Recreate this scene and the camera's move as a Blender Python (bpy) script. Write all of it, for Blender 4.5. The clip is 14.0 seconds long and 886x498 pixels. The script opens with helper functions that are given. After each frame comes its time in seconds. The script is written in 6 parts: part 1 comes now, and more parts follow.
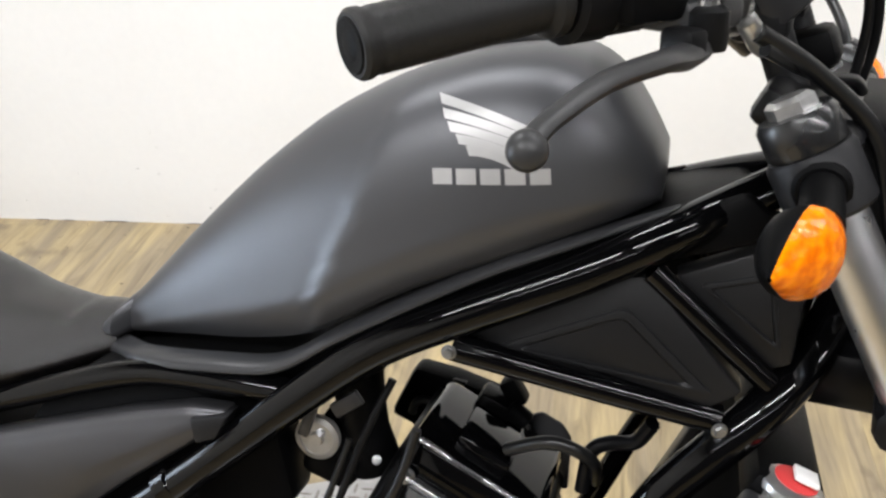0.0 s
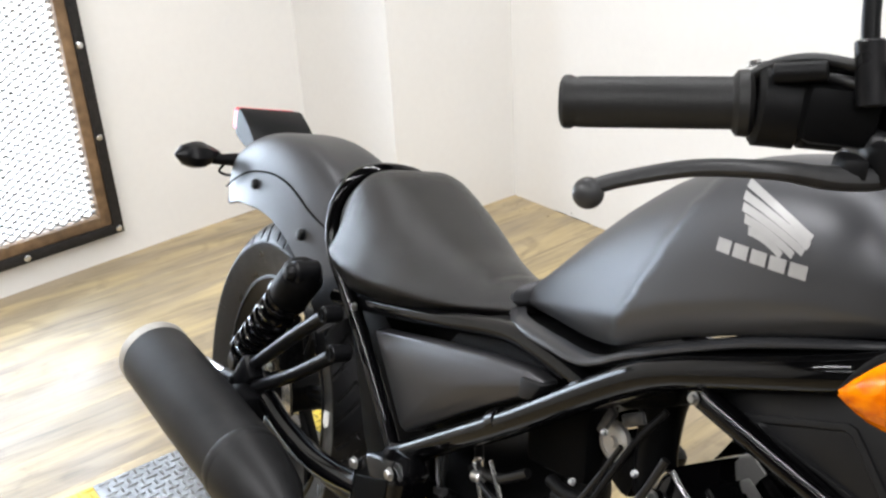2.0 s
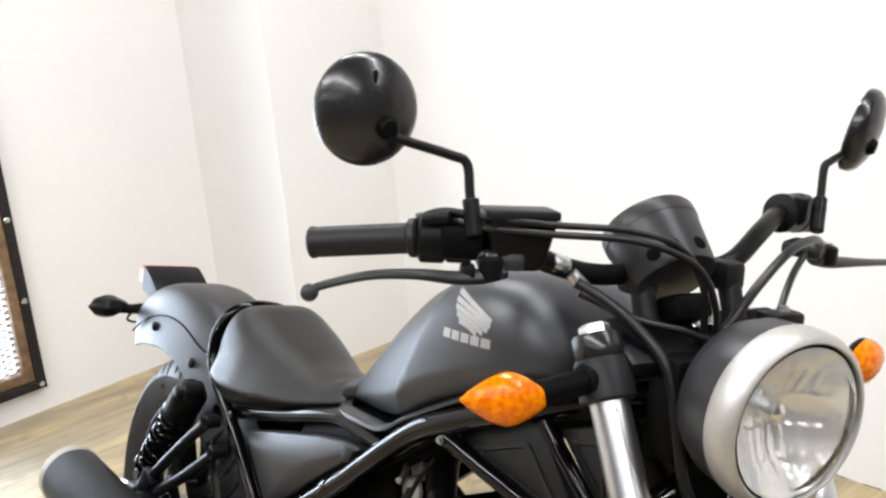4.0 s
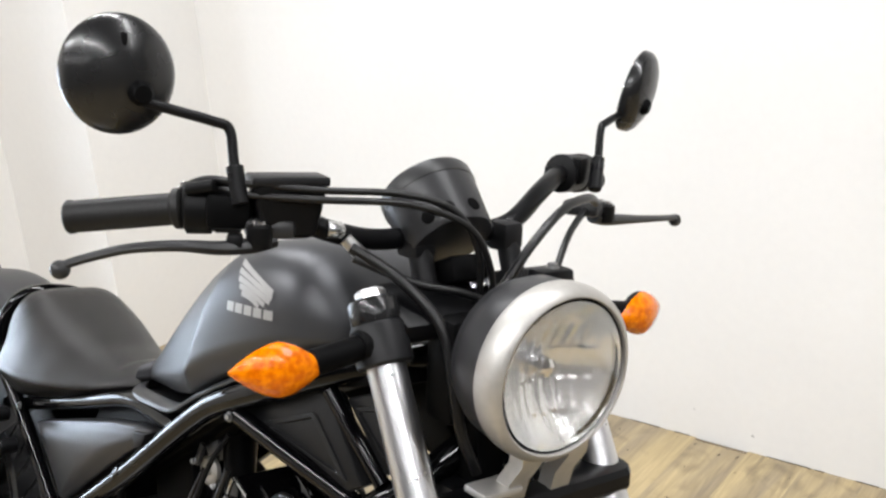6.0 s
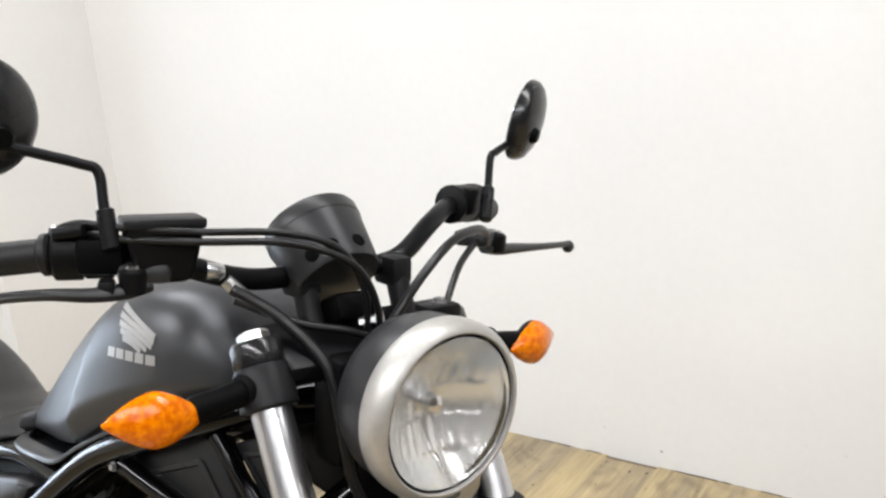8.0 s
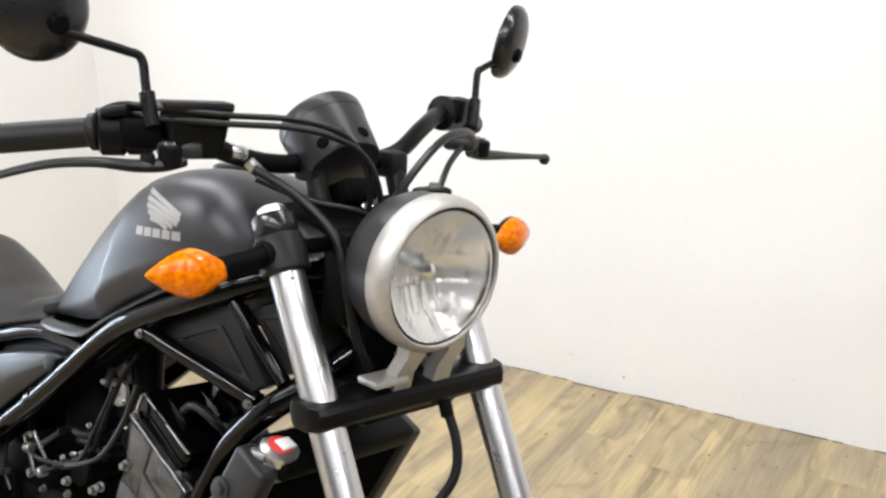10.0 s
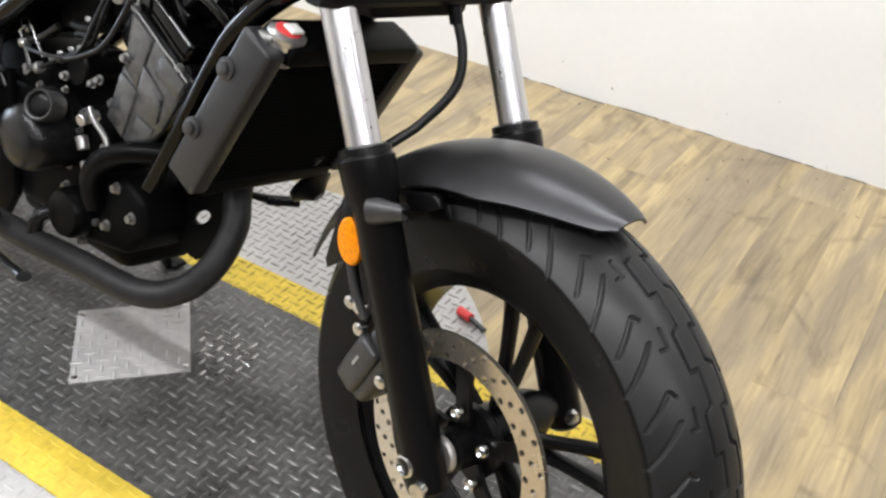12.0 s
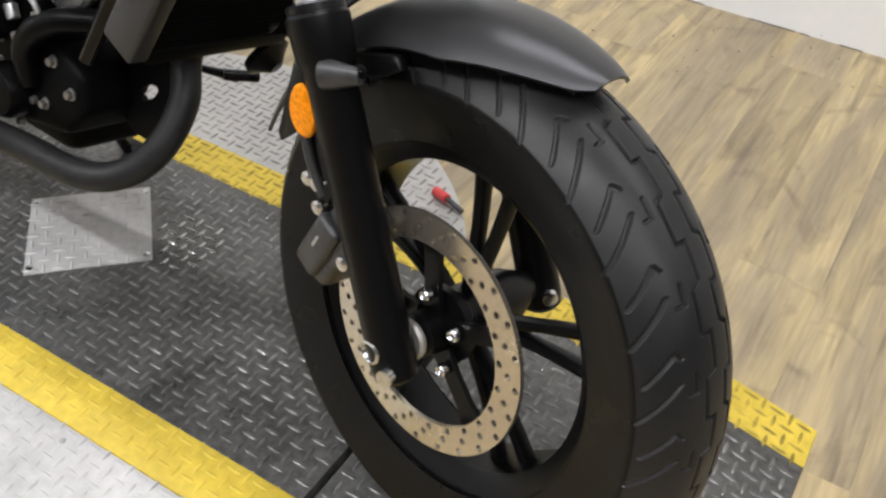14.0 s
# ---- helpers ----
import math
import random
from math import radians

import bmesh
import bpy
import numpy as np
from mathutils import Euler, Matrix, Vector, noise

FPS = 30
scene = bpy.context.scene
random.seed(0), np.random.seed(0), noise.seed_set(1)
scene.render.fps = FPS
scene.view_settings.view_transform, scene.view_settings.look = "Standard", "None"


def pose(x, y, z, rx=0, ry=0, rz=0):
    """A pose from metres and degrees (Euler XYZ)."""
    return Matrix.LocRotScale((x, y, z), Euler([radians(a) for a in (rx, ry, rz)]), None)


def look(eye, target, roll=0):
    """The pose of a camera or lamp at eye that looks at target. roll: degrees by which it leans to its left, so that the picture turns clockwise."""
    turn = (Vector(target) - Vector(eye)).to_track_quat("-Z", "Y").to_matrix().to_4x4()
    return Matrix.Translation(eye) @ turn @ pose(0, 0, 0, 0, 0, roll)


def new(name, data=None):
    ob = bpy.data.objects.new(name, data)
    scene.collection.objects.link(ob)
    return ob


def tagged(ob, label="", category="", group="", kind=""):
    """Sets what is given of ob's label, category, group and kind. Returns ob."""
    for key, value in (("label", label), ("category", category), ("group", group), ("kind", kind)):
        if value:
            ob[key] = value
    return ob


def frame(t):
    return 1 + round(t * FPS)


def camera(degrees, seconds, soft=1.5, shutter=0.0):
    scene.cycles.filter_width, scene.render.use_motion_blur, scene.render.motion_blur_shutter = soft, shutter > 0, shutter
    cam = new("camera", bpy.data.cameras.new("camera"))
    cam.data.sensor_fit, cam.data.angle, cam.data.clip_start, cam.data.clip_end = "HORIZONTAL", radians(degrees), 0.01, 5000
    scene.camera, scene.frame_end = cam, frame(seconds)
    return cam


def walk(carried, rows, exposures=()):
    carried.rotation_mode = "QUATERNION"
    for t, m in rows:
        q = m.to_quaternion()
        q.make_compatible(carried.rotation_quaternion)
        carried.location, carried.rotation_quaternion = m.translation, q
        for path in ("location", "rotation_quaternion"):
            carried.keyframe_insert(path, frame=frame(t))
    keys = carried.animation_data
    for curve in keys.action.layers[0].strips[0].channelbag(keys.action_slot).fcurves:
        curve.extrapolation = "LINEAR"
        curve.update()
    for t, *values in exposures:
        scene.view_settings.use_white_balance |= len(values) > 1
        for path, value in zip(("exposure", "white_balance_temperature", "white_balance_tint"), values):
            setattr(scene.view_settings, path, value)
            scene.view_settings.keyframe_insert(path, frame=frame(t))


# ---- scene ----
cam = camera(50.2, 14.0, soft=2.5)
PATH = [
    (0, (1.059, -0.48, 1.258), (0.562, 1.159, 0.224), -3.9),
    (0.5, (1.107, -0.473, 1.267), (0.255, 1.065, 0.312), -8.0),
    (1, (1.18, -0.523, 1.288), (0.161, 0.9, 0.32), -2.6),
    (1.5, (1.277, -0.493, 1.284), (-0.075, 0.65, 0.354), -3.3),
    (2, (1.371, -0.456, 1.287), (-0.197, 0.464, 0.454), -3.3),
    (2.5, (1.486, -0.534, 1.297), (-0.082, 0.452, 0.542), -2.6),
    (3, (1.64, -0.62, 1.338), (0.078, 0.447, 0.689), -2.7),
    (3.5, (1.729, -0.593, 1.372), (0.12, 0.464, 0.831), -4.6),
    (4, (1.778, -0.532, 1.369), (0.204, 0.578, 0.828), -4.8),
    (4.2, (1.788, -0.519, 1.368), (0.24, 0.631, 0.839), -4.6),
    (6.3, (1.818, -0.463, 1.35), (0.485, 0.891, 0.729), -4.1),
    (6.5, (1.819, -0.461, 1.35), (0.496, 0.906, 0.734), -4.0),
    (7, (1.827, -0.457, 1.348), (0.529, 0.951, 0.769), -4.2),
    (7.5, (1.836, -0.442, 1.353), (0.557, 0.99, 0.794), -4.9),
    (7.7, (1.831, -0.429, 1.36), (0.578, 1.021, 0.788), -4.7),
    (9.8, (1.904, -0.539, 1.341), (0.713, 0.933, 0.698), -4.0),
    (10, (1.915, -0.577, 1.325), (0.743, 0.9, 0.657), -2.6),
    (10.5, (1.926, -0.631, 1.292), (0.794, 0.823, 0.515), -0.6),
    (11, (1.936, -0.657, 1.256), (0.832, 0.743, 0.349), 1.5),
    (11.5, (1.936, -0.664, 1.21), (0.895, 0.702, 0.185), 2.6),
    (12, (1.938, -0.668, 1.168), (0.956, 0.66, 0.042), 4.0),
    (12.5, (1.938, -0.67, 1.137), (1.006, 0.618, -0.077), 3.6),
    (13, (1.934, -0.673, 1.096), (1.086, 0.577, -0.215), 5.5),
    (13.5, (1.923, -0.661, 1.074), (1.115, 0.555, -0.293), 5.5),
    (14, (1.921, -0.602, 1.101), (1.055, 0.636, -0.21), 3.8),
]
walk(cam, [(t, look(eye, target, roll)) for t, eye, target, roll in PATH], exposures=((0.0, 0.0), (4.2, 0.04), (6.3, -0.06), (7.7, -0.14), (10.0, 0.02), (12.0, 0.06), (13.0, -0.06), (14.0, -0.18)))

# ---- light: a closed showroom, white where seen, under ceiling panels ----
scene.view_settings.exposure = 0.0
world = bpy.data.worlds.new("world")
world.use_nodes = True
world.node_tree.nodes["Background"].inputs[0].default_value = (0.9, 0.95, 1.0, 1)
world.node_tree.nodes["Background"].inputs[1].default_value = 0.05
scene.world = world

PSI = radians(5.8)  # the room's turn against the motorcycle
ROOM = Matrix.Translation((-1.396, 1.501, 0)) @ Matrix.Rotation(PSI, 4, "Z")  # local x along the back wall, -y into the room
SIDE_WALL = ROOM @ Matrix.Translation((-0.52, -1.25, 0)) @ Matrix.Rotation(radians(6.1), 4, "Z") @ Matrix.Translation((0.43, 1.25, 0))  # the window wall runs a little askew
FLOOR, TOP = -0.049, 2.75


def panel_light(u, v, sx, sy, power, tint=(0.985, 0.985, 1.0)):
    data = bpy.data.lights.new("panel_light", "AREA")
    data.shape, data.size, data.size_y, data.energy, data.color = "RECTANGLE", sx, sy, power, tint
    ob = new("panel_light", data)
    ob.matrix_world = ROOM @ Matrix.Translation((u, -v, TOP - 0.05))
    return ob


for pu, share in ((1.2, 1.2), (3.4, 0.95), (5.4, 0.65)):
    for pv, power in ((1.15, 37), (3.1, 58), (5.2, 26)):
        panel_light(pu, pv, 2.0, 0.09, power * share)


# daylight through the mesh window
day = bpy.data.lights.new("window_light", "AREA")
day.shape, day.size, day.size_y, day.energy, day.color = "RECTANGLE", 1.2, 1.0, 68, (0.70, 0.83, 1.0)
day_ob = new("window_light", day)
day_ob.matrix_world = SIDE_WALL @ Matrix.Translation((-0.72, -1.85, 0.69)) @ Matrix.Rotation(radians(-90), 4, "Y")


# ---- materials ----
def mat(name, color, rough=0.5, metal=0.0, grain=0.0, grain_scale=60.0, bump=0.0, bump_scale=200.0, wear=0.0, wear_scale=6.0,
        coat=0.0, trans=0.0, ior=1.45, rand=0.0, rough_var=0.0, spec=0.5):
    m = bpy.data.materials.new(name)
    m.use_nodes = True
    nt = m.node_tree
    b = nt.nodes["Principled BSDF"]
    b.inputs["Base Color"].default_value = (*color, 1)
    b.inputs["Roughness"].default_value = rough
    b.inputs["Metallic"].default_value = metal
    b.inputs["Coat Weight"].default_value = coat
    b.inputs["Transmission Weight"].default_value = trans
    b.inputs["IOR"].default_value = ior
    b.inputs["Specular IOR Level"].default_value = spec
    tc = nt.nodes.new("ShaderNodeTexCoord")

    def noise_tex(scale, detail=4.0):
        n = nt.nodes.new("ShaderNodeTexNoise")
        n.inputs["Scale"].default_value, n.inputs["Detail"].default_value = scale, detail
        nt.links.new(tc.outputs["Object"], n.inputs["Vector"])
        return n

    last = None
    for amount, scale, low in ((grain, grain_scale, True), (wear, wear_scale, False)):
        if amount:
            n = noise_tex(scale)
            r = nt.nodes.new("ShaderNodeMapRange")
            r.inputs["From Min"].default_value, r.inputs["From Max"].default_value = 0.3, 0.7
            r.inputs["To Min"].default_value, r.inputs["To Max"].default_value = 1 - amount, 1 + amount
            nt.links.new(n.outputs["Fac"], r.inputs["Value"])
            mix = nt.nodes.new("ShaderNodeVectorMath")
            mix.operation = "SCALE"
            if last:
                nt.links.new(last, mix.inputs[0])
            else:
                mix.inputs[0].default_value = color
            nt.links.new(r.outputs["Result"], mix.inputs["Scale"])
            last = mix.outputs["Vector"]
    if rand:
        oi = nt.nodes.new("ShaderNodeObjectInfo")
        r = nt.nodes.new("ShaderNodeMapRange")
        r.inputs["To Min"].default_value, r.inputs["To Max"].default_value = 1 - rand, 1 + rand
        nt.links.new(oi.outputs["Random"], r.inputs["Value"])
        mix = nt.nodes.new("ShaderNodeVectorMath")
        mix.operation = "SCALE"
        if last:
            nt.links.new(last, mix.inputs[0])
        else:
            mix.inputs[0].default_value = color
        nt.links.new(r.outputs["Result"], mix.inputs["Scale"])
        last = mix.outputs["Vector"]
    if last:
        nt.links.new(last, b.inputs["Base Color"])
    if rough_var:
        n = noise_tex(wear_scale * 1.7)
        r = nt.nodes.new("ShaderNodeMapRange")
        r.inputs["From Min"].default_value, r.inputs["From Max"].default_value = 0.3, 0.7
        r.inputs["To Min"].default_value, r.inputs["To Max"].default_value = rough - rough_var, rough + rough_var
        nt.links.new(n.outputs["Fac"], r.inputs["Value"])
        nt.links.new(r.outputs["Result"], b.inputs["Roughness"])
    if bump:
        n = noise_tex(bump_scale, 3.0)
        bp = nt.nodes.new("ShaderNodeBump")
        bp.inputs["Strength"].default_value, bp.inputs["Distance"].default_value = bump, 0.001
        nt.links.new(n.outputs["Fac"], bp.inputs["Height"])
        nt.links.new(bp.outputs["Normal"], b.inputs["Normal"])
    return m


def wood_mat(name, gold, base, dark):
    """Worn oak-look vinyl: golden strips along y fade into a grey-brown ground, with dark streaks and blotches."""
    m = mat(name, base, 0.38, rough_var=0.1, wear_scale=3.0)
    nt = m.node_tree
    b = nt.nodes["Principled BSDF"]
    tc = nt.nodes["Texture Coordinate"]
    oi = nt.nodes.new("ShaderNodeObjectInfo")
    add = nt.nodes.new("ShaderNodeVectorMath")
    off = nt.nodes.new("ShaderNodeVectorMath")
    off.operation = "SCALE"
    off.inputs[0].default_value = (7.0, 13.0, 3.0)
    nt.links.new(oi.outputs["Random"], off.inputs["Scale"])
    nt.links.new(tc.outputs["Object"], add.inputs[0])
    nt.links.new(off.outputs["Vector"], add.inputs[1])

    def mask(scale, detail, dist, lo, hi, out_lo, out_hi):
        mp = nt.nodes.new("ShaderNodeMapping")
        mp.inputs["Scale"].default_value = (*scale, 1)
        nt.links.new(add.outputs["Vector"], mp.inputs["Vector"])
        n = nt.nodes.new("ShaderNodeTexNoise")
        n.inputs["Scale"].default_value, n.inputs["Detail"].default_value, n.inputs["Distortion"].default_value = 1.0, detail, dist
        nt.links.new(mp.outputs["Vector"], n.inputs["Vector"])
        r = nt.nodes.new("ShaderNodeMapRange")
        for key, v in (("From Min", lo), ("From Max", hi), ("To Min", out_lo), ("To Max", out_hi)):
            r.inputs[key].default_value = v
        nt.links.new(n.outputs["Fac"], r.inputs["Value"])
        return r.outputs["Result"]

    def blend(fac, x, y):
        q = nt.nodes.new("ShaderNodeMix")
        q.data_type = "RGBA"
        nt.links.new(fac, q.inputs["Factor"])
        for key, v in (("A", x), ("B", y)):
            if isinstance(v, tuple):
                q.inputs[key].default_value = (*v, 1)
            else:
                nt.links.new(v, q.inputs[key])
        return q.outputs["Result"]

    c = blend(mask((10, 1.5), 4, 0.5, 0.41, 0.61, 0.0, 1.0), base, gold)
    c = blend(mask((30, 2.6), 5, 0.8, 0.54, 0.72, 0.0, 0.58), c, dark)
    c = blend(mask((8, 6), 7, 1.2, 0.55, 0.74, 0.0, 0.60), c, dark)
    for part_mask in (mask((130, 9), 3, 0.2, 0.3, 0.7, 0.88, 1.12), mask((5, 1.2), 2, 0.3, 0.3, 0.7, 0.88, 1.12)):
        q = nt.nodes.new("ShaderNodeVectorMath")
        q.operation = "SCALE"
        nt.links.new(c, q.inputs[0])
        nt.links.new(part_mask, q.inputs["Scale"])
        c = q.outputs["Vector"]
    nt.links.new(c, b.inputs["Base Color"])
    bp = nt.nodes.new("ShaderNodeBump")
    bp.inputs["Strength"].default_value, bp.inputs["Distance"].default_value = 0.2, 0.0006
    nt.links.new(mask((75, 3), 4, 0.3, 0.3, 0.7, 0.0, 1.0), bp.inputs["Height"])
    nt.links.new(bp.outputs["Normal"], b.inputs["Normal"])
    return m


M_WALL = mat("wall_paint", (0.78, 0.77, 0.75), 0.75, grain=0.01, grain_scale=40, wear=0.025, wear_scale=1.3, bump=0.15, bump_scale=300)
# unseen ceiling and far walls: dark colours added so black parts reflect darkness
M_CEIL = mat("unseen_ceiling_dark", (0.035, 0.035, 0.036), 0.85, wear=0.1, wear_scale=2)
M_FARW = mat("unseen_wall_dark", (0.07, 0.07, 0.072), 0.8, wear=0.1, wear_scale=1.5)
M_PLANK = wood_mat("vinyl_plank", (0.43, 0.335, 0.182), (0.285, 0.228, 0.148), (0.125, 0.097, 0.063))
M_UNDER = mat("plank_joint", (0.17, 0.135, 0.085), 0.8, wear=0.2)
M_TANK = mat("matte_grey_paint", (0.074, 0.075, 0.080), 0.41, metal=0.66, bump=0.06, bump_scale=900, wear=0.04, wear_scale=9)
M_FEND = mat("matte_grey_fender", (0.060, 0.060, 0.063), 0.42, metal=0.8, bump=0.06, bump_scale=900, wear=0.05, wear_scale=9)
M_GLOSS = mat("gloss_black_paint", (0.0012, 0.0012, 0.0014), 0.06, rough_var=0.02, wear_scale=20, spec=0.29)
M_SATIN = mat("satin_black_paint", (0.0035, 0.0035, 0.004), 0.31, grain=0.1, bump=0.05, bump_scale=700, spec=0.18)
M_PLAS = mat("black_plastic", (0.0026, 0.0026, 0.0028), 0.46, grain=0.1, grain_scale=300, bump=0.2, bump_scale=900, spec=0.06)
M_PLASG = mat("grey_plastic", (0.009, 0.009, 0.0098), 0.44, grain=0.08, grain_scale=200, bump=0.15, bump_scale=900, spec=0.22)
M_SEAT = mat("seat_vinyl", (0.0068, 0.0062, 0.0060), 0.32, grain=0.08, grain_scale=400, bump=0.5, bump_scale=1400, wear=0.1, wear_scale=10, spec=0.40)
M_RUB = mat("tyre_rubber", (0.0050, 0.0050, 0.0056), 0.33, grain=0.12, grain_scale=200, wear=0.22, wear_scale=14, bump=0.25, bump_scale=500, rough_var=0.08, spec=0.20)
M_TYRE = mat("dusty_tread_rubber", (0.0115, 0.0115, 0.0121), 0.40, grain=0.15, grain_scale=200, wear=0.3, wear_scale=11, bump=0.25, bump_scale=500, rough_var=0.08, spec=0.36)
M_HOSE = mat("hose_rubber", (0.0050, 0.0050, 0.0053), 0.36, bump=0.1, spec=0.45)
M_CHROME = mat("chrome", (0.82, 0.82, 0.83), 0.09, metal=1.0, rough_var=0.03, wear_scale=30)
M_STEEL = mat("brushed_steel", (0.47, 0.455, 0.43), 0.46, metal=0.75, grain=0.06, grain_scale=90, rough_var=0.06)
M_BOLT = mat("zinc_bolt", (0.62, 0.62, 0.62), 0.25, metal=1.0, grain=0.15, grain_scale=150)
M_DISC = mat("disc_steel", (0.58, 0.52, 0.43), 0.24, metal=0.88, grain=0.1, grain_scale=160, rough_var=0.06)
M_HOLE = mat("dark_recess", (0.003, 0.003, 0.003), 0.9, spec=0.05)
M_CAST = mat("dark_casting", (0.0028, 0.0028, 0.003), 0.30, metal=0.08, grain=0.2, grain_scale=120, bump=0.3, bump_scale=500, wear=0.2, wear_scale=18, spec=0.09)
M_CASTG = mat("grey_casting", (0.013, 0.013, 0.0138), 0.24, metal=0.5, grain=0.2, grain_scale=100, bump=0.35, bump_scale=500, wear=0.2, wear_scale=18, spec=0.4)
M_PIPE = mat("satin_muffler", (0.013, 0.013, 0.0135), 0.47, metal=0.25, grain=0.15, grain_scale=60, wear=0.3, wear_scale=9, spec=0.3)
M_ALU = mat("cast_aluminium", (0.55, 0.55, 0.54), 0.3, metal=0.9, grain=0.1, grain_scale=120)
M_RED = mat("red_lens", (0.66, 0.03, 0.06), 0.32, spec=0.3)
M_YEL = mat("yellow_tag", (0.75, 0.48, 0.02), 0.5, grain=0.1)
M_LABEL = mat("white_label", (0.75, 0.74, 0.72), 0.5, wear=0.1)
M_REDLAB = mat("red_label", (0.6, 0.05, 0.05), 0.45, wear=0.1)
M_GLASS = mat("clear_lens", (1, 1, 1), 0.02, trans=1.0, ior=1.46)
M_REFL = mat("lamp_reflector", (0.74, 0.74, 0.73), 0.20, metal=0.88)
M_TRIM = mat("trim_plastic", (0.020, 0.0203, 0.022), 0.34, grain=0.06, grain_scale=200, spec=0.5)
M_TREAD = mat("worn_tread_black", (0.155, 0.152, 0.148), 0.30, metal=0.5, grain=0.5, grain_scale=45, wear=0.4, wear_scale=5)
M_BADGE = mat("silver_badge", (0.36, 0.355, 0.35), 0.40, metal=0.3, grain=0.05)
M_BLACKPL = mat("black_tread_plate", (0.092, 0.090, 0.087), 0.34, metal=0.35, grain=0.35, grain_scale=70, wear=0.36, wear_scale=6, rough_var=0.12, bump=0.3, bump_scale=350, spec=0.4)
M_YELPL = mat("yellow_tread_paint", (0.60, 0.440, 0.055), 0.52, grain=0.12, grain_scale=60, wear=0.15, wear_scale=9, rough_var=0.1, bump=0.25, bump_scale=350, spec=0.35)
M_SILPL = mat("bare_tread_plate", (0.43, 0.42, 0.41), 0.48, metal=0.4, grain=0.08, grain_scale=60, wear=0.14, wear_scale=5, rough_var=0.1, bump=0.2, bump_scale=350)
M_MESHW = mat("mesh_steel", (0.17, 0.17, 0.17), 0.5, metal=0.4)
M_FRAMEW = mat("black_angle_iron", (0.022, 0.020, 0.019), 0.5, grain=0.25, wear=0.3, bump=0.3, spec=0.2)
M_TIMBER = mat("raw_timber", (0.17, 0.105, 0.055), 0.7, grain=0.3, grain_scale=30, wear=0.35, wear_scale=5, bump=0.5, bump_scale=120)
M_STAN = mat("satin_chrome", (0.62, 0.62, 0.63), 0.30, metal=1.0, rough_var=0.03, wear_scale=30)
M_CTRL = mat("control_plastic", (0.0045, 0.0045, 0.0048), 0.42, grain=0.1, grain_scale=300, bump=0.2, bump_scale=900, spec=0.13)
M_SHROUD = mat("shroud_plastic", (0.020, 0.020, 0.0215), 0.36, grain=0.08, grain_scale=200, bump=0.12, bump_scale=900, spec=0.42)
M_COVER = mat("frame_cover_plastic", (0.0085, 0.0085, 0.009), 0.40, grain=0.1, grain_scale=200, bump=0.1, bump_scale=900, spec=0.26)
M_LEVER = mat("lever_coating", (0.024, 0.024, 0.0247), 0.36, grain=0.1, grain_scale=200, bump=0.1, bump_scale=700, spec=0.32)
M_SHELL = mat("mirror_shell", (0.011, 0.011, 0.0115), 0.28, coat=0.15, rough_var=0.06, wear_scale=12, spec=0.5)
M_DIRT = mat("floor_dirt", (0.075, 0.062, 0.045), 0.9, grain=0.5, grain_scale=60, wear=0.6, wear_scale=9)
M_SIDE = mat("satin_grey_cover", (0.068, 0.068, 0.072), 0.33, metal=0.75, bump=0.06, bump_scale=900, wear=0.05, wear_scale=9, spec=0.3)
M_HEADP = mat("heat_worn_pipe", (0.024, 0.024, 0.025), 0.46, metal=0.4, grain=0.15, grain_scale=60, wear=0.35, wear_scale=7, bump=0.2, bump_scale=300, spec=0.22)
M_CALIP = mat("grey_caliper", (0.055, 0.055, 0.057), 0.36, metal=0.5, grain=0.15, grain_scale=90, bump=0.2, bump_scale=500)
# paler than the worn bars: a specular glint put into the colour
M_GLINT = mat("bare_tread_painted_glint", (0.40, 0.40, 0.39), 0.18, metal=0.9, grain=0.3, grain_scale=60)
M_HEADG = mat("grey_engine_casting", (0.115, 0.116, 0.120), 0.26, metal=0.72, grain=0.2, grain_scale=100, bump=0.2, bump_scale=500, wear=0.25, wear_scale=18)
M_FENDF = mat("matte_grey_front_fender", (0.070, 0.070, 0.073), 0.38, metal=0.88, bump=0.06, bump_scale=900, wear=0.05, wear_scale=9)
M_GRIP = mat("grip_rubber", (0.011, 0.0108, 0.0106), 0.46, grain=0.1, grain_scale=300, bump=0.25, bump_scale=800, spec=0.26)
M_BOLTD = mat("dull_zinc_bolt", (0.30, 0.30, 0.30), 0.32, metal=0.9, grain=0.2, grain_scale=150)
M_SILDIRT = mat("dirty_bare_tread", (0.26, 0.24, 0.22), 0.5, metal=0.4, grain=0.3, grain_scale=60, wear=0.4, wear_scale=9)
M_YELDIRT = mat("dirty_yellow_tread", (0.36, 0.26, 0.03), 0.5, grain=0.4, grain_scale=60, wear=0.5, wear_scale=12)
M_AMBERR = mat("amber_reflector", (0.74, 0.235, 0.003), 0.2, grain=0.25, grain_scale=260, coat=0.3)
M_MIRROR = mat("mirror_glass", (0.9, 0.9, 0.9), 0.02, metal=1.0)

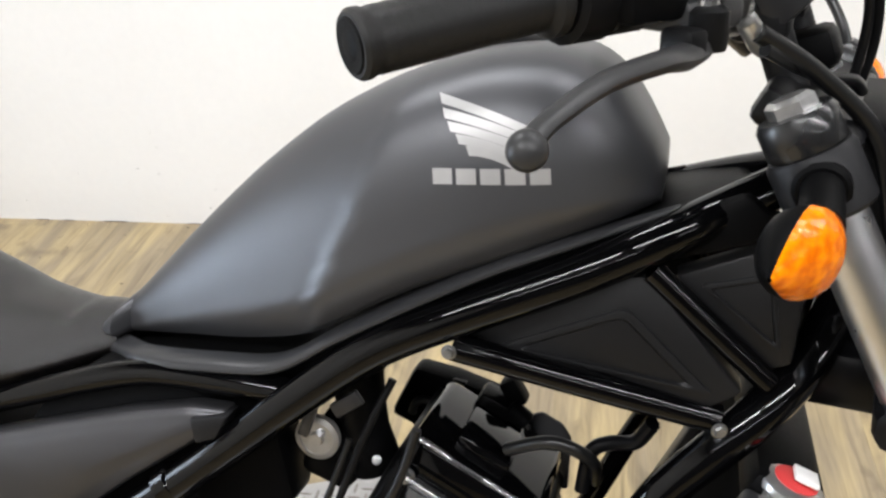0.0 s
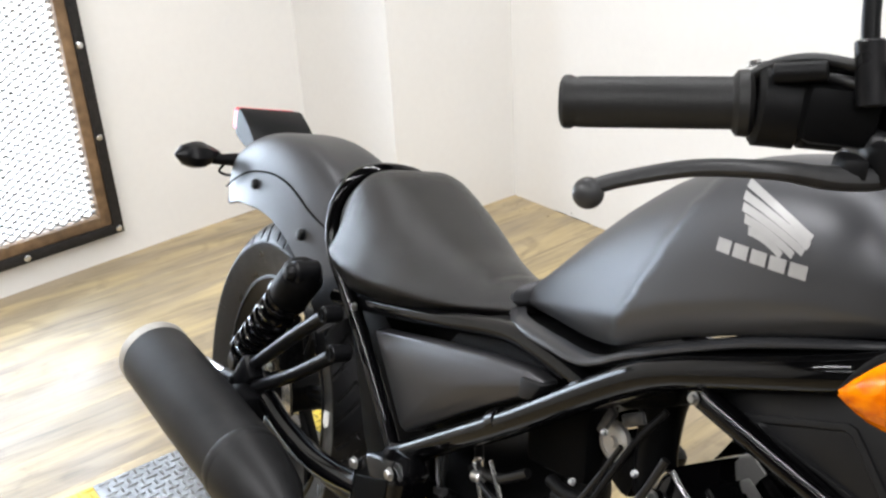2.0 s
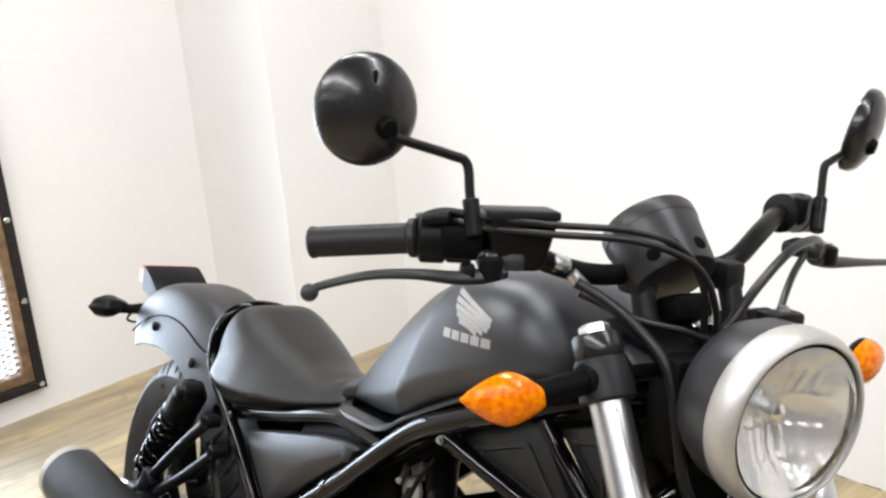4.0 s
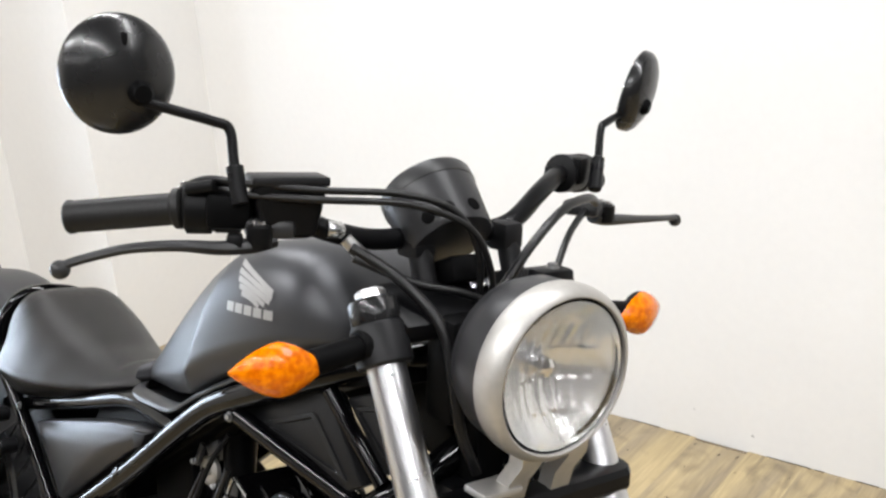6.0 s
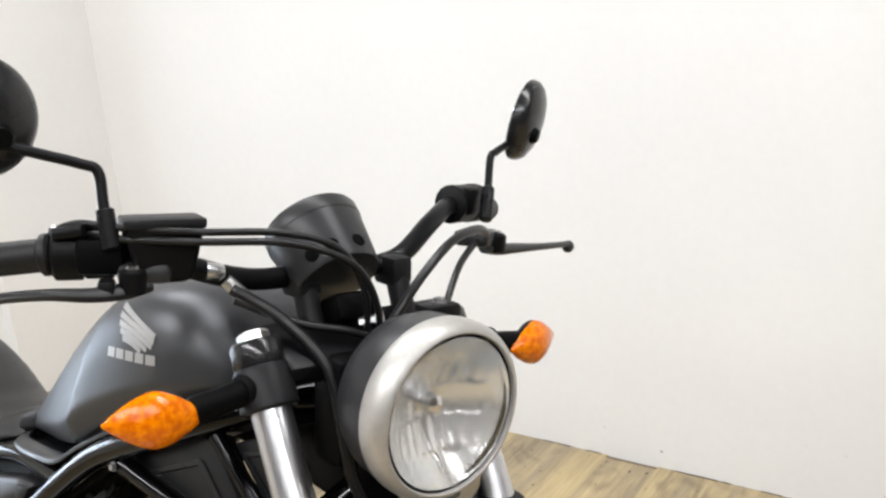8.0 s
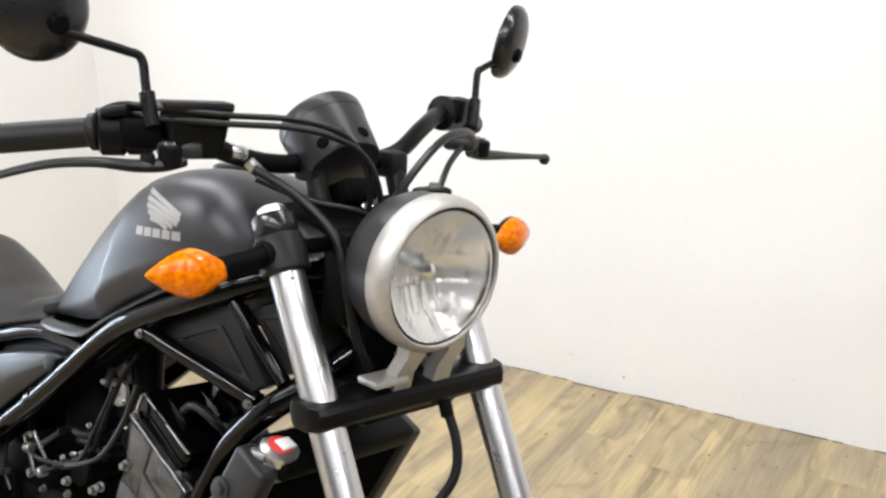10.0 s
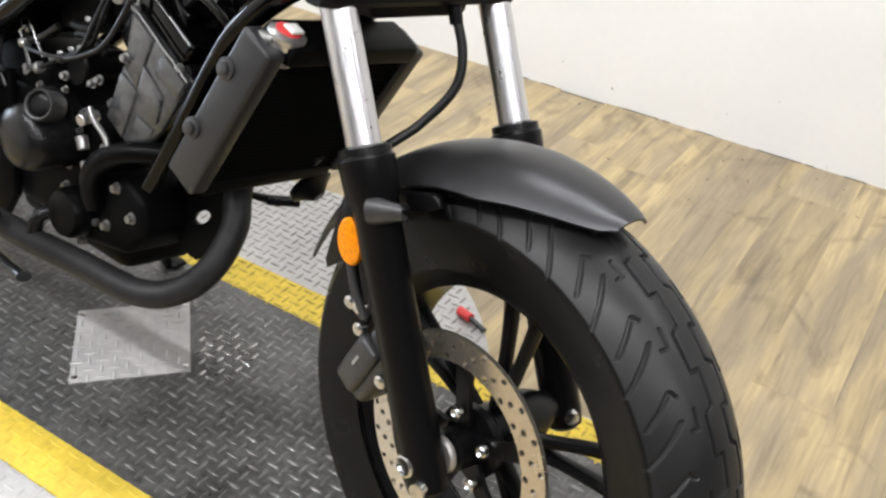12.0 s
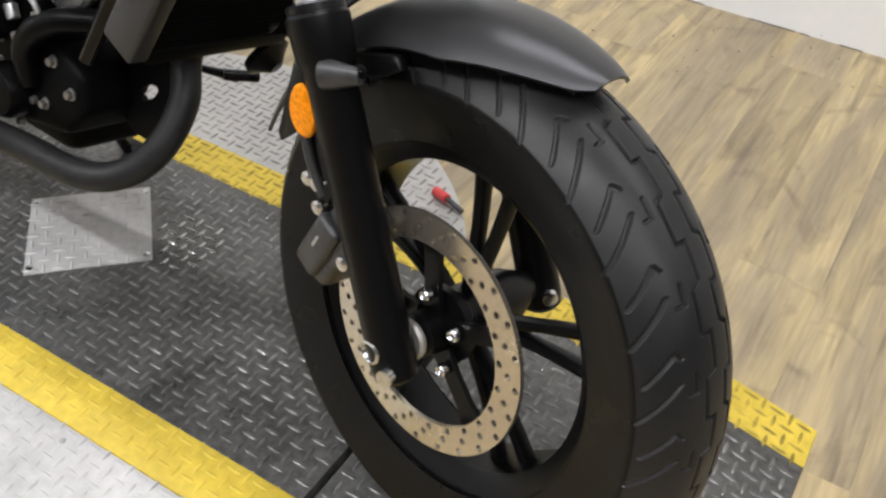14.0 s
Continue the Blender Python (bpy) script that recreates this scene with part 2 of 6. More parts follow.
M_AMBER = mat("amber_lens", (0.95, 0.30, 0.004), 0.16, spec=0.32)
_nt = M_AMBER.node_tree
_v = _nt.nodes.new("ShaderNodeTexNoise")
_v.inputs["Scale"].default_value, _v.inputs["Detail"].default_value = 130, 1.0
_f = _nt.nodes.new("ShaderNodeTexVoronoi")
_f.inputs["Scale"].default_value = 170
for _n in (_v, _f):
    _nt.links.new(_nt.nodes["Texture Coordinate"].outputs["Object"], _n.inputs["Vector"])
_r = _nt.nodes.new("ShaderNodeValToRGB")
_r.color_ramp.elements[0].color, _r.color_ramp.elements[1].color = (0.60, 0.115, 0.0, 1), (0.82, 0.225, 0.0, 1)
_r.color_ramp.elements[0].position, _r.color_ramp.elements[1].position = 0.36, 0.68
_nt.links.new(_v.outputs["Fac"], _r.inputs["Fac"])
_nt.links.new(_r.outputs["Color"], _nt.nodes["Principled BSDF"].inputs["Base Color"])
_b = _nt.nodes.new("ShaderNodeBump")
_b.inputs["Strength"].default_value, _b.inputs["Distance"].default_value = 0.35, 0.002
_nt.links.new(_f.outputs["Distance"], _b.inputs["Height"])
_nt.links.new(_b.outputs["Normal"], _nt.nodes["Principled BSDF"].inputs["Normal"])

_nt = M_GLASS.node_tree
_w = _nt.nodes.new("ShaderNodeTexWave")
_w.bands_direction = "Y"
_w.inputs["Scale"].default_value, _w.inputs["Distortion"].default_value = 38, 1.5
_nt.links.new(_nt.nodes["Texture Coordinate"].outputs["Object"], _w.inputs["Vector"])
_b = _nt.nodes.new("ShaderNodeBump")
_b.inputs["Strength"].default_value, _b.inputs["Distance"].default_value = 0.04, 0.001
_nt.links.new(_w.outputs["Fac"], _b.inputs["Height"])
_nt.links.new(_b.outputs["Normal"], _nt.nodes["Principled BSDF"].inputs["Normal"])

M_DAY = bpy.data.materials.new("bright_backdrop")
M_DAY.use_nodes = True
_p = M_DAY.node_tree.nodes["Principled BSDF"]
_p.inputs["Base Color"].default_value = (0.9, 0.9, 0.9, 1)
_p.inputs["Emission Color"].default_value = (0.95, 0.98, 1, 1)
_p.inputs["Emission Strength"].default_value = 2.0


# ---- mesh helpers ----
def finish(bm, angle=38):
    bmesh.ops.recalc_face_normals(bm, faces=bm.faces)
    me = bpy.data.meshes.new("mesh")
    bm.to_mesh(me)
    bm.free()
    for p in me.polygons:
        p.use_smooth = True
    me.set_sharp_from_angle(angle=radians(angle))
    return me


def part(name, bm, material, parent, label="", m=None, angle=38):
    me = bm if isinstance(bm, bpy.types.Mesh) else finish(bm, angle)
    me.name = name
    if not me.materials:
        me.materials.append(material)
    ob = new(name, me)
    ob.parent = parent
    if m is not None:
        ob.matrix_basis = m
    if label:
        tagged(ob, label)
    return ob


def spline(pts, n=6):
    pts = [Vector(p) for p in pts]
    if len(pts) < 3 or n < 2:
        return pts
    out = []
    for i in range(len(pts) - 1):
        p0, p1, p2, p3 = pts[max(i - 1, 0)], pts[i], pts[i + 1], pts[min(i + 2, len(pts) - 1)]
        for k in range(n):
            t = k / n
            out.append(0.5 * ((2 * p1) + (p2 - p0) * t + (2 * p0 - 5 * p1 + 4 * p2 - p3) * t * t + (3 * p1 - p0 - 3 * p2 + p3) * t ** 3))
    return out + [pts[-1]]


def tube(pts, r, seg=12, n=6, bm=None, flat=1.0, up=(0, 0, 1)):
    """A round bar along a smooth line; r: one radius, or one per point; flat: height over width."""
    bm = bm or bmesh.new()
    line = spline(pts, n)
    rr = [r] * len(line) if not isinstance(r, (list, tuple)) else [float(v) for v in np.interp(np.linspace(0, len(r) - 1, len(line)), range(len(r)), r)]
    t0 = (line[1] - line[0]).normalized()
    side = t0.cross(Vector(up))
    side = side.normalized() if side.length > 0.1 else t0.orthogonal().normalized()
    rings = []
    for i, p in enumerate(line):
        t = (line[min(i + 1, len(line) - 1)] - line[max(i - 1, 0)]).normalized()
        side = (side - t * side.dot(t)).normalized()
        b = t.cross(side)
        rings.append([bm.verts.new(p + rr[i] * (math.cos(a) * side + flat * math.sin(a) * b)) for a in [2 * math.pi * k / seg for k in range(seg)]])
    for a, b in zip(rings, rings[1:]):
        for k in range(seg):
            bm.faces.new((a[k], a[(k + 1) % seg], b[(k + 1) % seg], b[k]))
    bm.faces.new(rings[0][::-1]), bm.faces.new(rings[-1])
    return bm


def lathe(profile, origin, axis, seg=32, bm=None, squash=(1, 1), up=(0, 0, 1), caps=True):
    """Rings of (radius, height along axis)."""
    bm = bm or bmesh.new()
    z = Vector(axis).normalized()
    x = Vector(up) - z * Vector(up).dot(z)
    x = x.normalized() if x.length > 1e-3 else z.orthogonal().normalized()
    y = z.cross(x)
    o = Vector(origin)
    rings = []
    for r, h in profile:
        rings.append([bm.verts.new(o + z * h + max(r, 1e-5) * (squash[0] * math.cos(a) * x + squash[1] * math.sin(a) * y)) for a in [2 * math.pi * k / seg for k in range(seg)]])
    for a, b in zip(rings, rings[1:]):
        for k in range(seg):
            bm.faces.new((a[k], a[(k + 1) % seg], b[(k + 1) % seg], b[k]))
    if caps:
        bm.faces.new(rings[0][::-1]), bm.faces.new(rings[-1])
    return bm


def rod(a, b, r, seg=16, bm=None, bevel=0.15):
    """A straight bar with eased ends."""
    a, b = Vector(a), Vector(b)
    h = (b - a).length
    e = min(r * bevel, h * 0.3)
    return lathe([(r - e, 0), (r, e), (r, h - e), (r - e, h)], a, b - a, seg, bm, up=(0.3, 0.2, 1))


def bolt(p, axis, r=0.006, h=0.005, bm=None):
    """A flanged hex head."""
    bm = lathe([(r * 1.35, 0), (r * 1.35, h * 0.25), (r * 1.1, h * 0.3)], p, axis, 14, bm)
    return lathe([(r, 0), (r, h * 0.85), (r * 0.85, h)], p, axis, 6, bm)


def block(size, m=None, bevel=0.004, seg=2, bm=None):
    """A box with rounded edges, centred, then moved by m."""
    bm = bm or bmesh.new()
    r = bmesh.ops.create_cube(bm, size=1.0)
    bmesh.ops.scale(bm, vec=size, verts=r["verts"])
    if bevel:
        edges = list({e for v in r["verts"] for e in v.link_edges})
        out = bmesh.ops.bevel(bm, geom=edges, offset=bevel, segments=seg, affect="EDGES", profile=0.5)
        verts = list({v for f in out["faces"] for v in f.verts} | {v for v in r["verts"] if v.is_valid})
    else:
        verts = r["verts"]
    if m is not None:
        bmesh.ops.transform(bm, matrix=m, verts=verts)
    return bm


def plate(poly, y0, y1, bevel=0.003, bm=None, seg=2):
    """A flat polygon of (x, z) made thick from y0 to y1, with eased rims."""
    bm = bm or bmesh.new()
    a = [bm.verts.new((x, y0, z)) for x, z in poly]
    f = bm.faces.new(a)
    out = bmesh.ops.extrude_face_region(bm, geom=[f])
    vs = [g for g in out["geom"] if isinstance(g, bmesh.types.BMVert)]
    bmesh.ops.translate(bm, vec=(0, y1 - y0, 0), verts=vs)
    if bevel:
        edges = list({e for v in a + vs for e in v.link_edges})
        bmesh.ops.bevel(bm, geom=edges, offset=bevel, segments=seg, affect="EDGES", profile=0.5)
    return bm


def loft(rings, bm=None, caps=True, closed=True):
    bm = bm or bmesh.new()
    vs = [[bm.verts.new(p) for p in ring] for ring in rings]
    n = len(vs[0])
    for a, b in zip(vs, vs[1:]):
        for k in range(n if closed else n - 1):
            bm.faces.new((a[k], a[(k + 1) % n], b[(k + 1) % n], b[k]))
    if caps and closed:
        bm.faces.new(vs[0][::-1]), bm.faces.new(vs[-1])
    return bm


def flip(p):
    """The mirror image on the machine's other side; its middle plane lies a little to the right."""
    return (p[0], -p[1] - 0.072 * p[2], p[2])


def flip_bars(p):
    return (p[0], -p[1], p[2])


def flips(pts):
    return [flip(p) for p in pts]


def from_arrays(verts, faces):
    me = bpy.data.meshes.new("mesh")
    me.from_pydata(verts, [], faces)
    me.update()
    return me


# ---- the room ----
def room_box(name, u0, u1, v0, v1, z0, z1, material, kind="structure", label="", cat="", base=ROOM):
    bm = block((u1 - u0, v1 - v0, z1 - z0), Matrix.Translation(((u0 + u1) / 2, -(v0 + v1) / 2, (z0 + z1) / 2)), 0.0)
    me = finish(bm)
    me.materials.append(material)
    ob = new(name, me)
    ob.matrix_world = base
    return tagged(ob, label, cat, kind=kind)


U1, V1 = 6.6, 6.6
VENT_V0, VENT_V1, VENT_Z0, VENT_Z1 = 1.338, 2.358, 0.056, 1.316
room_box("wall_back", -1.1, U1, -0.15, 0, FLOOR - 0.1, TOP, M_WALL, label="plain white painted showroom wall meeting the plank floor", cat="wall")
room_box("wall_corner", -0.72, 0.0, 0.0, 0.53, FLOOR - 0.1, TOP, M_WALL, label="white painted boxed-out corner of the showroom wall", cat="wall")
room_box("wall_side_a", -0.605, -0.455, 0.0, VENT_V0, FLOOR - 0.1, TOP, M_WALL, label="white painted side wall beside the mesh window", cat="wall", base=SIDE_WALL)
room_box("wall_side_b", -0.605, -0.455, VENT_V1, V1, FLOOR - 0.1, TOP, M_WALL, label="white painted side wall beyond the mesh window", cat="wall", base=SIDE_WALL)
room_box("wall_side_c", -0.605, -0.455, VENT_V0, VENT_V1, FLOOR - 0.1, VENT_Z0, M_WALL, label="white painted wall strip under the mesh window", cat="wall", base=SIDE_WALL)
room_box("wall_side_d", -0.605, -0.455, VENT_V0, VENT_V1, VENT_Z1, TOP, M_WALL, label="white painted wall strip over the mesh window", cat="wall", base=SIDE_WALL)
# unseen closing walls and ceiling, darkened to shape reflections
room_box("wall_right", U1, U1 + 0.15, 0.0, V1, FLOOR - 0.1, TOP, M_FARW, label="unseen showroom wall, made dark to keep reflections dark", cat="wall")
room_box("wall_front", -0.6, U1, V1, V1 + 0.15, FLOOR - 0.1, TOP, M_FARW, label="unseen showroom wall, made dark to keep reflections dark", cat="wall")
room_box("ceiling", -1.1, U1, -0.1, V1 + 0.1, TOP, TOP + 0.1, M_CEIL, label="unseen ceiling, made dark to keep reflections dark", cat="ceiling")
room_box("backdrop", -1.5, -1.48, 0.2, 4.2, -1.6, 2.5, M_DAY, label="bright space behind the mesh window", cat="backdrop")

# mesh window: angle-iron border with bolts, timber lining, expanded metal
window = new("window_1")
window.matrix_world = SIDE_WALL
tagged(window, "black iron and timber framed window with expanded metal mesh", "window", kind="structure")


def border(name, inset, width, d0, d1, material, label=""):
    """Four mitred strips, d0..d1: how far they stand out of the wall."""
    a0, a1, z0, z1 = VENT_V0 + inset, VENT_V1 - inset, VENT_Z0 + inset, VENT_Z1 - inset
    for va, vb, za, zb in ((a0, a0 + width, z0, z1), (a1 - width, a1, z0, z1), (a0 + width, a1 - width, z0, z0 + width), (a0 + width, a1 - width, z1 - width, z1)):
        bm = block((d1 - d0, vb - va, zb - za), Matrix.Translation((-0.43 + (d0 + d1) / 2, -(va + vb) / 2, (za + zb) / 2)), 0.002)
        part(name, bm, material, window, label)


border("border_iron", -0.004, 0.034, -0.03, 0.012, M_FRAMEW, "black bolted angle iron")
border("timber_lining", 0.031, 0.036, -0.06, 0.004, M_TIMBER, "rough brown timber strip")
for bz in (0.393, 0.693, 0.993, 1.293):
    part("border_bolt", lathe([(0.011, 0), (0.011, 0.003), (0.007, 0.006)], (-0.418, -1.355, bz), (1, 0, 0), 10), M_BOLT, window)
for bv in (1.353, 1.667, 1.981, 2.295):
    part("border_bolt", lathe([(0.011, 0), (0.011, 0.003), (0.007, 0.006)], (-0.418, -bv, 0.070), (1, 0, 0), 10), M_BOLT, window)


def expanded_mesh():
    verts, faces = [], []
    v0, v1, z0, z1 = VENT_V0 + 0.055, VENT_V1 - 0.055, VENT_Z0 + 0.055, VENT_Z1 - 0.055
    dv, dz, w = 0.021, 0.0125, 0.0029
    cols = int((v1 - v0) / dv)
    for i in range(int((z1 - z0) / (2 * dz))):
        for s in (1, -1):
            for j in range(cols):
                za = z0 + (2 * i + 1) * dz + s * dz * (0.92 if j % 2 else 0.0)
                zb = z0 + (2 * i + 1) * dz + s * dz * (0.0 if j % 2 else 0.92)
                va, vb = v0 + j * dv, v0 + (j + 1) * dv
                k = len(verts)
                for x in (-0.455, -0.451):
                    verts += [(x, -va, za - w), (x, -vb, zb - w), (x, -vb, zb + w), (x, -va, za + w)]
                faces += [(k, k + 1, k + 2, k + 3), (k + 4, k + 7, k + 6, k + 5), (k, k + 4, k + 5, k + 1), (k + 2, k + 6, k + 7, k + 3)]
    return from_arrays(verts, faces)


tagged(part("expanded_mesh", expanded_mesh(), M_MESHW, window, "dark diamond-pattern expanded metal"), kind="stuff")

# ---- turntable with a riding lane ----
LANE = Matrix.Translation((1.1, 0.115, 0)) @ Matrix.Rotation(radians(6.0), 4, "Z")
P0, P1, HALF, STRIPE, PC, RC = -1.61, 0.806, 0.322, 0.083, -0.40, 0.655
turntable = new("turntable")
turntable.matrix_world = LANE
tagged(turntable, "low tread-plate turntable with yellow-edged black riding lane", "turntable")


def deck(name, x0, x1, y0, y1, material, label=""):
    bm = block((x1 - x0, y1 - y0, -FLOOR), Matrix.Translation(((x0 + x1) / 2, (y0 + y1) / 2, FLOOR / 2)), 0.0015)
    if x1 > KINK:
        bmesh.ops.bisect_plane(bm, geom=bm.verts[:] + bm.edges[:] + bm.faces[:], plane_co=(KINK, 0, 0), plane_no=(1, 0, 0))
        for v in bm.verts:
            if v.co.z > FLOOR / 2:
                v.co.z += ramp_z(v.co.x)
    part(name, bm, material, turntable, label)


def ramp_z(x):
    """How far the end of the lane has come down towards the floor."""
    return (FLOOR + 0.004) * max(0.0, (x - KINK) / (P1 - KINK))


SEAM, KINK = 0.245, 0.60
for s in (-1, 1):
    part("kick_plate", block((KINK - P0, 0.003, -FLOOR - 0.002), Matrix.Translation(((P0 + KINK) / 2, s * (HALF + 0.0018), FLOOR / 2 - 0.001)), 0.0006), M_SILPL, turntable, "bare aluminium kick plate")
for xa, xb in ((P0, SEAM - 0.0055), (SEAM + 0.0055, P1)):
    deck("lane_plate", xa, xb, -HALF + STRIPE, HALF - STRIPE, M_BLACKPL, "scuffed black tread plate")
    for s in (-1, 1):
        ya, yb = sorted((s * (HALF - STRIPE), s * HALF))
        deck("edge_stripe", xa, xb, ya + 0.0004, yb - 0.0004, M_YELPL, "yellow painted tread plate edge")


def half_disc(s):
    """A round-edged wing of the deck beside the lane."""
    a0 = math.asin((HALF + 0.001) / RC)
    arc = [(PC + RC * math.cos(a), s * RC * math.sin(a)) for a in np.linspace(a0, math.pi - a0, 40)]
    bm = bmesh.new()
    top = [bm.verts.new((x, y, -0.0015)) for x, y in arc]
    low = [bm.verts.new((x, y, FLOOR)) for x, y in arc]
    bm.faces.new(top), bm.faces.new(low)
    for k in range(len(arc)):
        j = (k + 1) % len(arc)
        bm.faces.new((top[k], top[j], low[j], low[k]))
    return bm


for s in (-1, 1):
    part("wing_plate", half_disc(s), M_SILPL, turntable, "bare aluminium tread plate wing")


def lozenges(inside, x0, x1, y0, y1, z, step=0.0225, length=0.0142, width=0.0034, high=0.0015, turn=0.0, on_ramp=False):
    """The raised tread pattern, one bar across and one along by turns."""
    verts, faces = [], []
    c, s = math.cos(turn), math.sin(turn)
    for i in range(int((x1 - x0) / step)):
        for j in range(int((y1 - y0) / step)):
            x, y = x0 + (i + 0.5) * step, y0 + (j + 0.5) * step
            if not inside(x, y):
                continue
            a = radians(90 if (i + j) % 2 else 0) + turn
            ca, sa = math.cos(a), math.sin(a)
            k = len(verts)
            ring = [(-1, 0), (-0.45, 0.85), (0.45, 0.85), (1, 0), (0.45, -0.85), (-0.45, -0.85)]
            for px, py in ring:
                vx = x + ca * px * length - sa * py * width
                verts.append((vx, y + sa * px * length + ca * py * width, z + (ramp_z(vx) if on_ramp else 0)))
            for px, py in ring:
                px, py = px * 0.84, py * 0.45
                vx = x + ca * px * length - sa * py * width
                verts.append((vx, y + sa * px * length + ca * py * width, z + high + (ramp_z(vx) if on_ramp else 0)))
            faces += [(k + n, k + (n + 1) % 6, k + 6 + (n + 1) % 6, k + 6 + n) for n in range(6)]
            faces.append(tuple(k + 6 + n for n in range(6)))
    me = from_arrays(verts, faces)
    for p in me.polygons:
        p.use_smooth = True
    return me


in_lane = lambda x, y: abs(y) < HALF - STRIPE - 0.008 and abs(x - SEAM) > 0.012 and not (abs((x + 0.4) * 0.707 + y * 0.707) < 0.1 and abs((x + 0.4) * 0.707 - y * 0.707) < 0.1)
# paler, shinier bars near the hatch paint a patch of glare into the lane
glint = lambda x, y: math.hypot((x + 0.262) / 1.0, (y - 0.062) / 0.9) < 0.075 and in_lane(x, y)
tagged(part("tread_pattern", lozenges(glint, P0, P1, -0.25, 0.25, 0), M_GLINT, turntable, "polished bare tread bars, brightened to paint in a glint"), kind="stuff")
tagged(part("tread_pattern", lozenges(lambda x, y: in_lane(x, y) and not glint(x, y), P0, P1, -0.25, 0.25, 0, on_ramp=True), M_TREAD, turntable), kind="stuff")
on_stripe = lambda x, y: abs(abs(y) - HALF + STRIPE / 2) < STRIPE / 2 - 0.004 and abs(x - SEAM) > 0.012
on_wing = lambda x, y: abs(y) > HALF + 0.006 and math.hypot(x - PC, y) < RC - 0.012
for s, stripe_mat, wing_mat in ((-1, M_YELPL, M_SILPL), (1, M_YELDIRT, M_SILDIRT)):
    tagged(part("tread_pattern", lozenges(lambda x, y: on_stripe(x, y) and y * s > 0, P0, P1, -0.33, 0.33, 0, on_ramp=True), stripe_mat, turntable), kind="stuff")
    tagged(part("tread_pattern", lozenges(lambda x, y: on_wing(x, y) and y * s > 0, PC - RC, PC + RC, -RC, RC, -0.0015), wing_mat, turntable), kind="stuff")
for sx, sy in ((0.13, -0.345), (-0.10, -0.345), (-0.5, -0.345), (-0.50, 0.345), (-0.1, 0.345), (0.12, 0.345), (0.08, -0.46), (-0.75, 0.345)):
    part("deck_screw", lathe([(0.0048, 0), (0.0048, 0.0012), (0.003, 0.0018)], (sx, sy, -0.001), (0, 0, 1), 10), M_BOLTD, turntable)
# centre hatch
HATCH = Matrix.Translation((PC - 0.014, 0.0, 0.0)) @ Matrix.Rotation(radians(45.5), 4, "Z")
hatch = part("centre_hatch", block((0.208, 0.208, 0.003), Matrix.Translation((0, 0, 0.0015)), 0.0008), M_SILPL, turntable, "bare tread plate hatch with corner screws", HATCH)
tagged(part("tread_pattern", lozenges(lambda x, y: abs(x) < 0.1 and abs(y) < 0.095, -0.106, 0.106, -0.106, 0.106, 0.003), M_SILPL, hatch), kind="stuff")
for sx in (-0.095, 0.095):
    for sy in (-0.09, 0.09):
        part("hatch_screw", lathe([(0.006, 0), (0.006, 0.002), (0.003, 0.0025)], (sx, sy, 0.003), (0, 0, 1), 10), M_BOLT, hatch)

# ---- the motorcycle: x forward, rear axle near 0, leaning on its side stand, bars turned a little ----
LEAN, STEER, RAKE = radians(15.24), radians(-11.36), radians(28)
bike = new("motorcycle")
bike.matrix_world = Matrix.Translation((0, 0, 0.009)) @ Matrix.Rotation(-LEAN, 4, "X")
tagged(bike, "matte grey and black cruiser motorcycle leaning on the turntable lane", "motorcycle")
AX = Vector((1.60, 0, 0))
TURN = Matrix.Translation(AX) @ Matrix.Rotation(STEER, 4, Vector((-math.sin(RAKE), 0, math.cos(RAKE)))) @ Matrix.Translation(-AX)


def fixed(name, bm, material, label="", angle=38):
    return part(name, bm, material, bike, label, None, angle)


def steered(name, bm, material, label="", angle=38):
    return part(name, bm, material, bike, label, TURN, angle)


BARS = TURN @ Matrix.Translation((-0.012, 0, 0.008))


def barred(name, bm, material, label="", angle=38):
    """A thing on the handlebar."""
    return part(name, bm, material, bike, label, BARS, angle)


# fuel tank
T_X = [0.538, 0.552, 0.57, 0.63, 0.70, 0.77, 0.84, 0.91, 0.965, 1.0, 1.024, 1.038]
T_TOP = [0.762, 0.776, 0.7920, 0.8529, 0.9168, 0.9703, 1.0056, 1.0271, 1.0305, 1.015, 0.985, 0.950]
T_BOT = [0.747, 0.747, 0.751, 0.763, 0.775, 0.793, 0.836, 0.868, 0.891, 0.904, 0.911, 0.916]
T_WID = [0.046, 0.056, 0.067, 0.086, 0.107, 0.121, 0.129, 0.131, 0.126, 0.114, 0.095, 0.066]
MID = -0.032  # the middle plane at the height of tank and seat


def tank_dims(x):
    return [float(np.interp(x, T_X, a)) for a in (T_TOP, T_BOT, T_WID)]


def tank_half(x, z):
    """Half width at a height: flat rear knee facet that breaks along a slanted crease."""
    _, _, w = tank_dims(x)
    crease = 0.785 + (z - 0.838) * 0.42
    if 0.56 < x < crease:
        w = min(w, tank_dims(crease)[2] - 0.004 - (crease - x) * 0.40)
    return w


def tank_point(x, k):
    """k: 0 at the lower rim, 1 on the centre line."""
    top, bot, _ = tank_dims(x)
    mid = bot + 0.36 * (top - bot)
    if k < 0.34:
        f = k / 0.34
        z = bot + (mid - bot) * f
        return x, tank_half(x, z) * (0.82 + 0.18 * math.sin(min(1.0, f / 0.62) * math.pi / 2)), z
    th = (k - 0.34) / 0.66 * math.pi / 2
    z = mid + (top - mid) * math.sin(th) ** 0.88
    e = float(np.interp(x, [0.55, 0.70, 0.90, 1.02], [0.72, 0.50, 0.43, 0.58]))
    return x, tank_half(x, z) * max(math.cos(th), 0.0) ** e, z


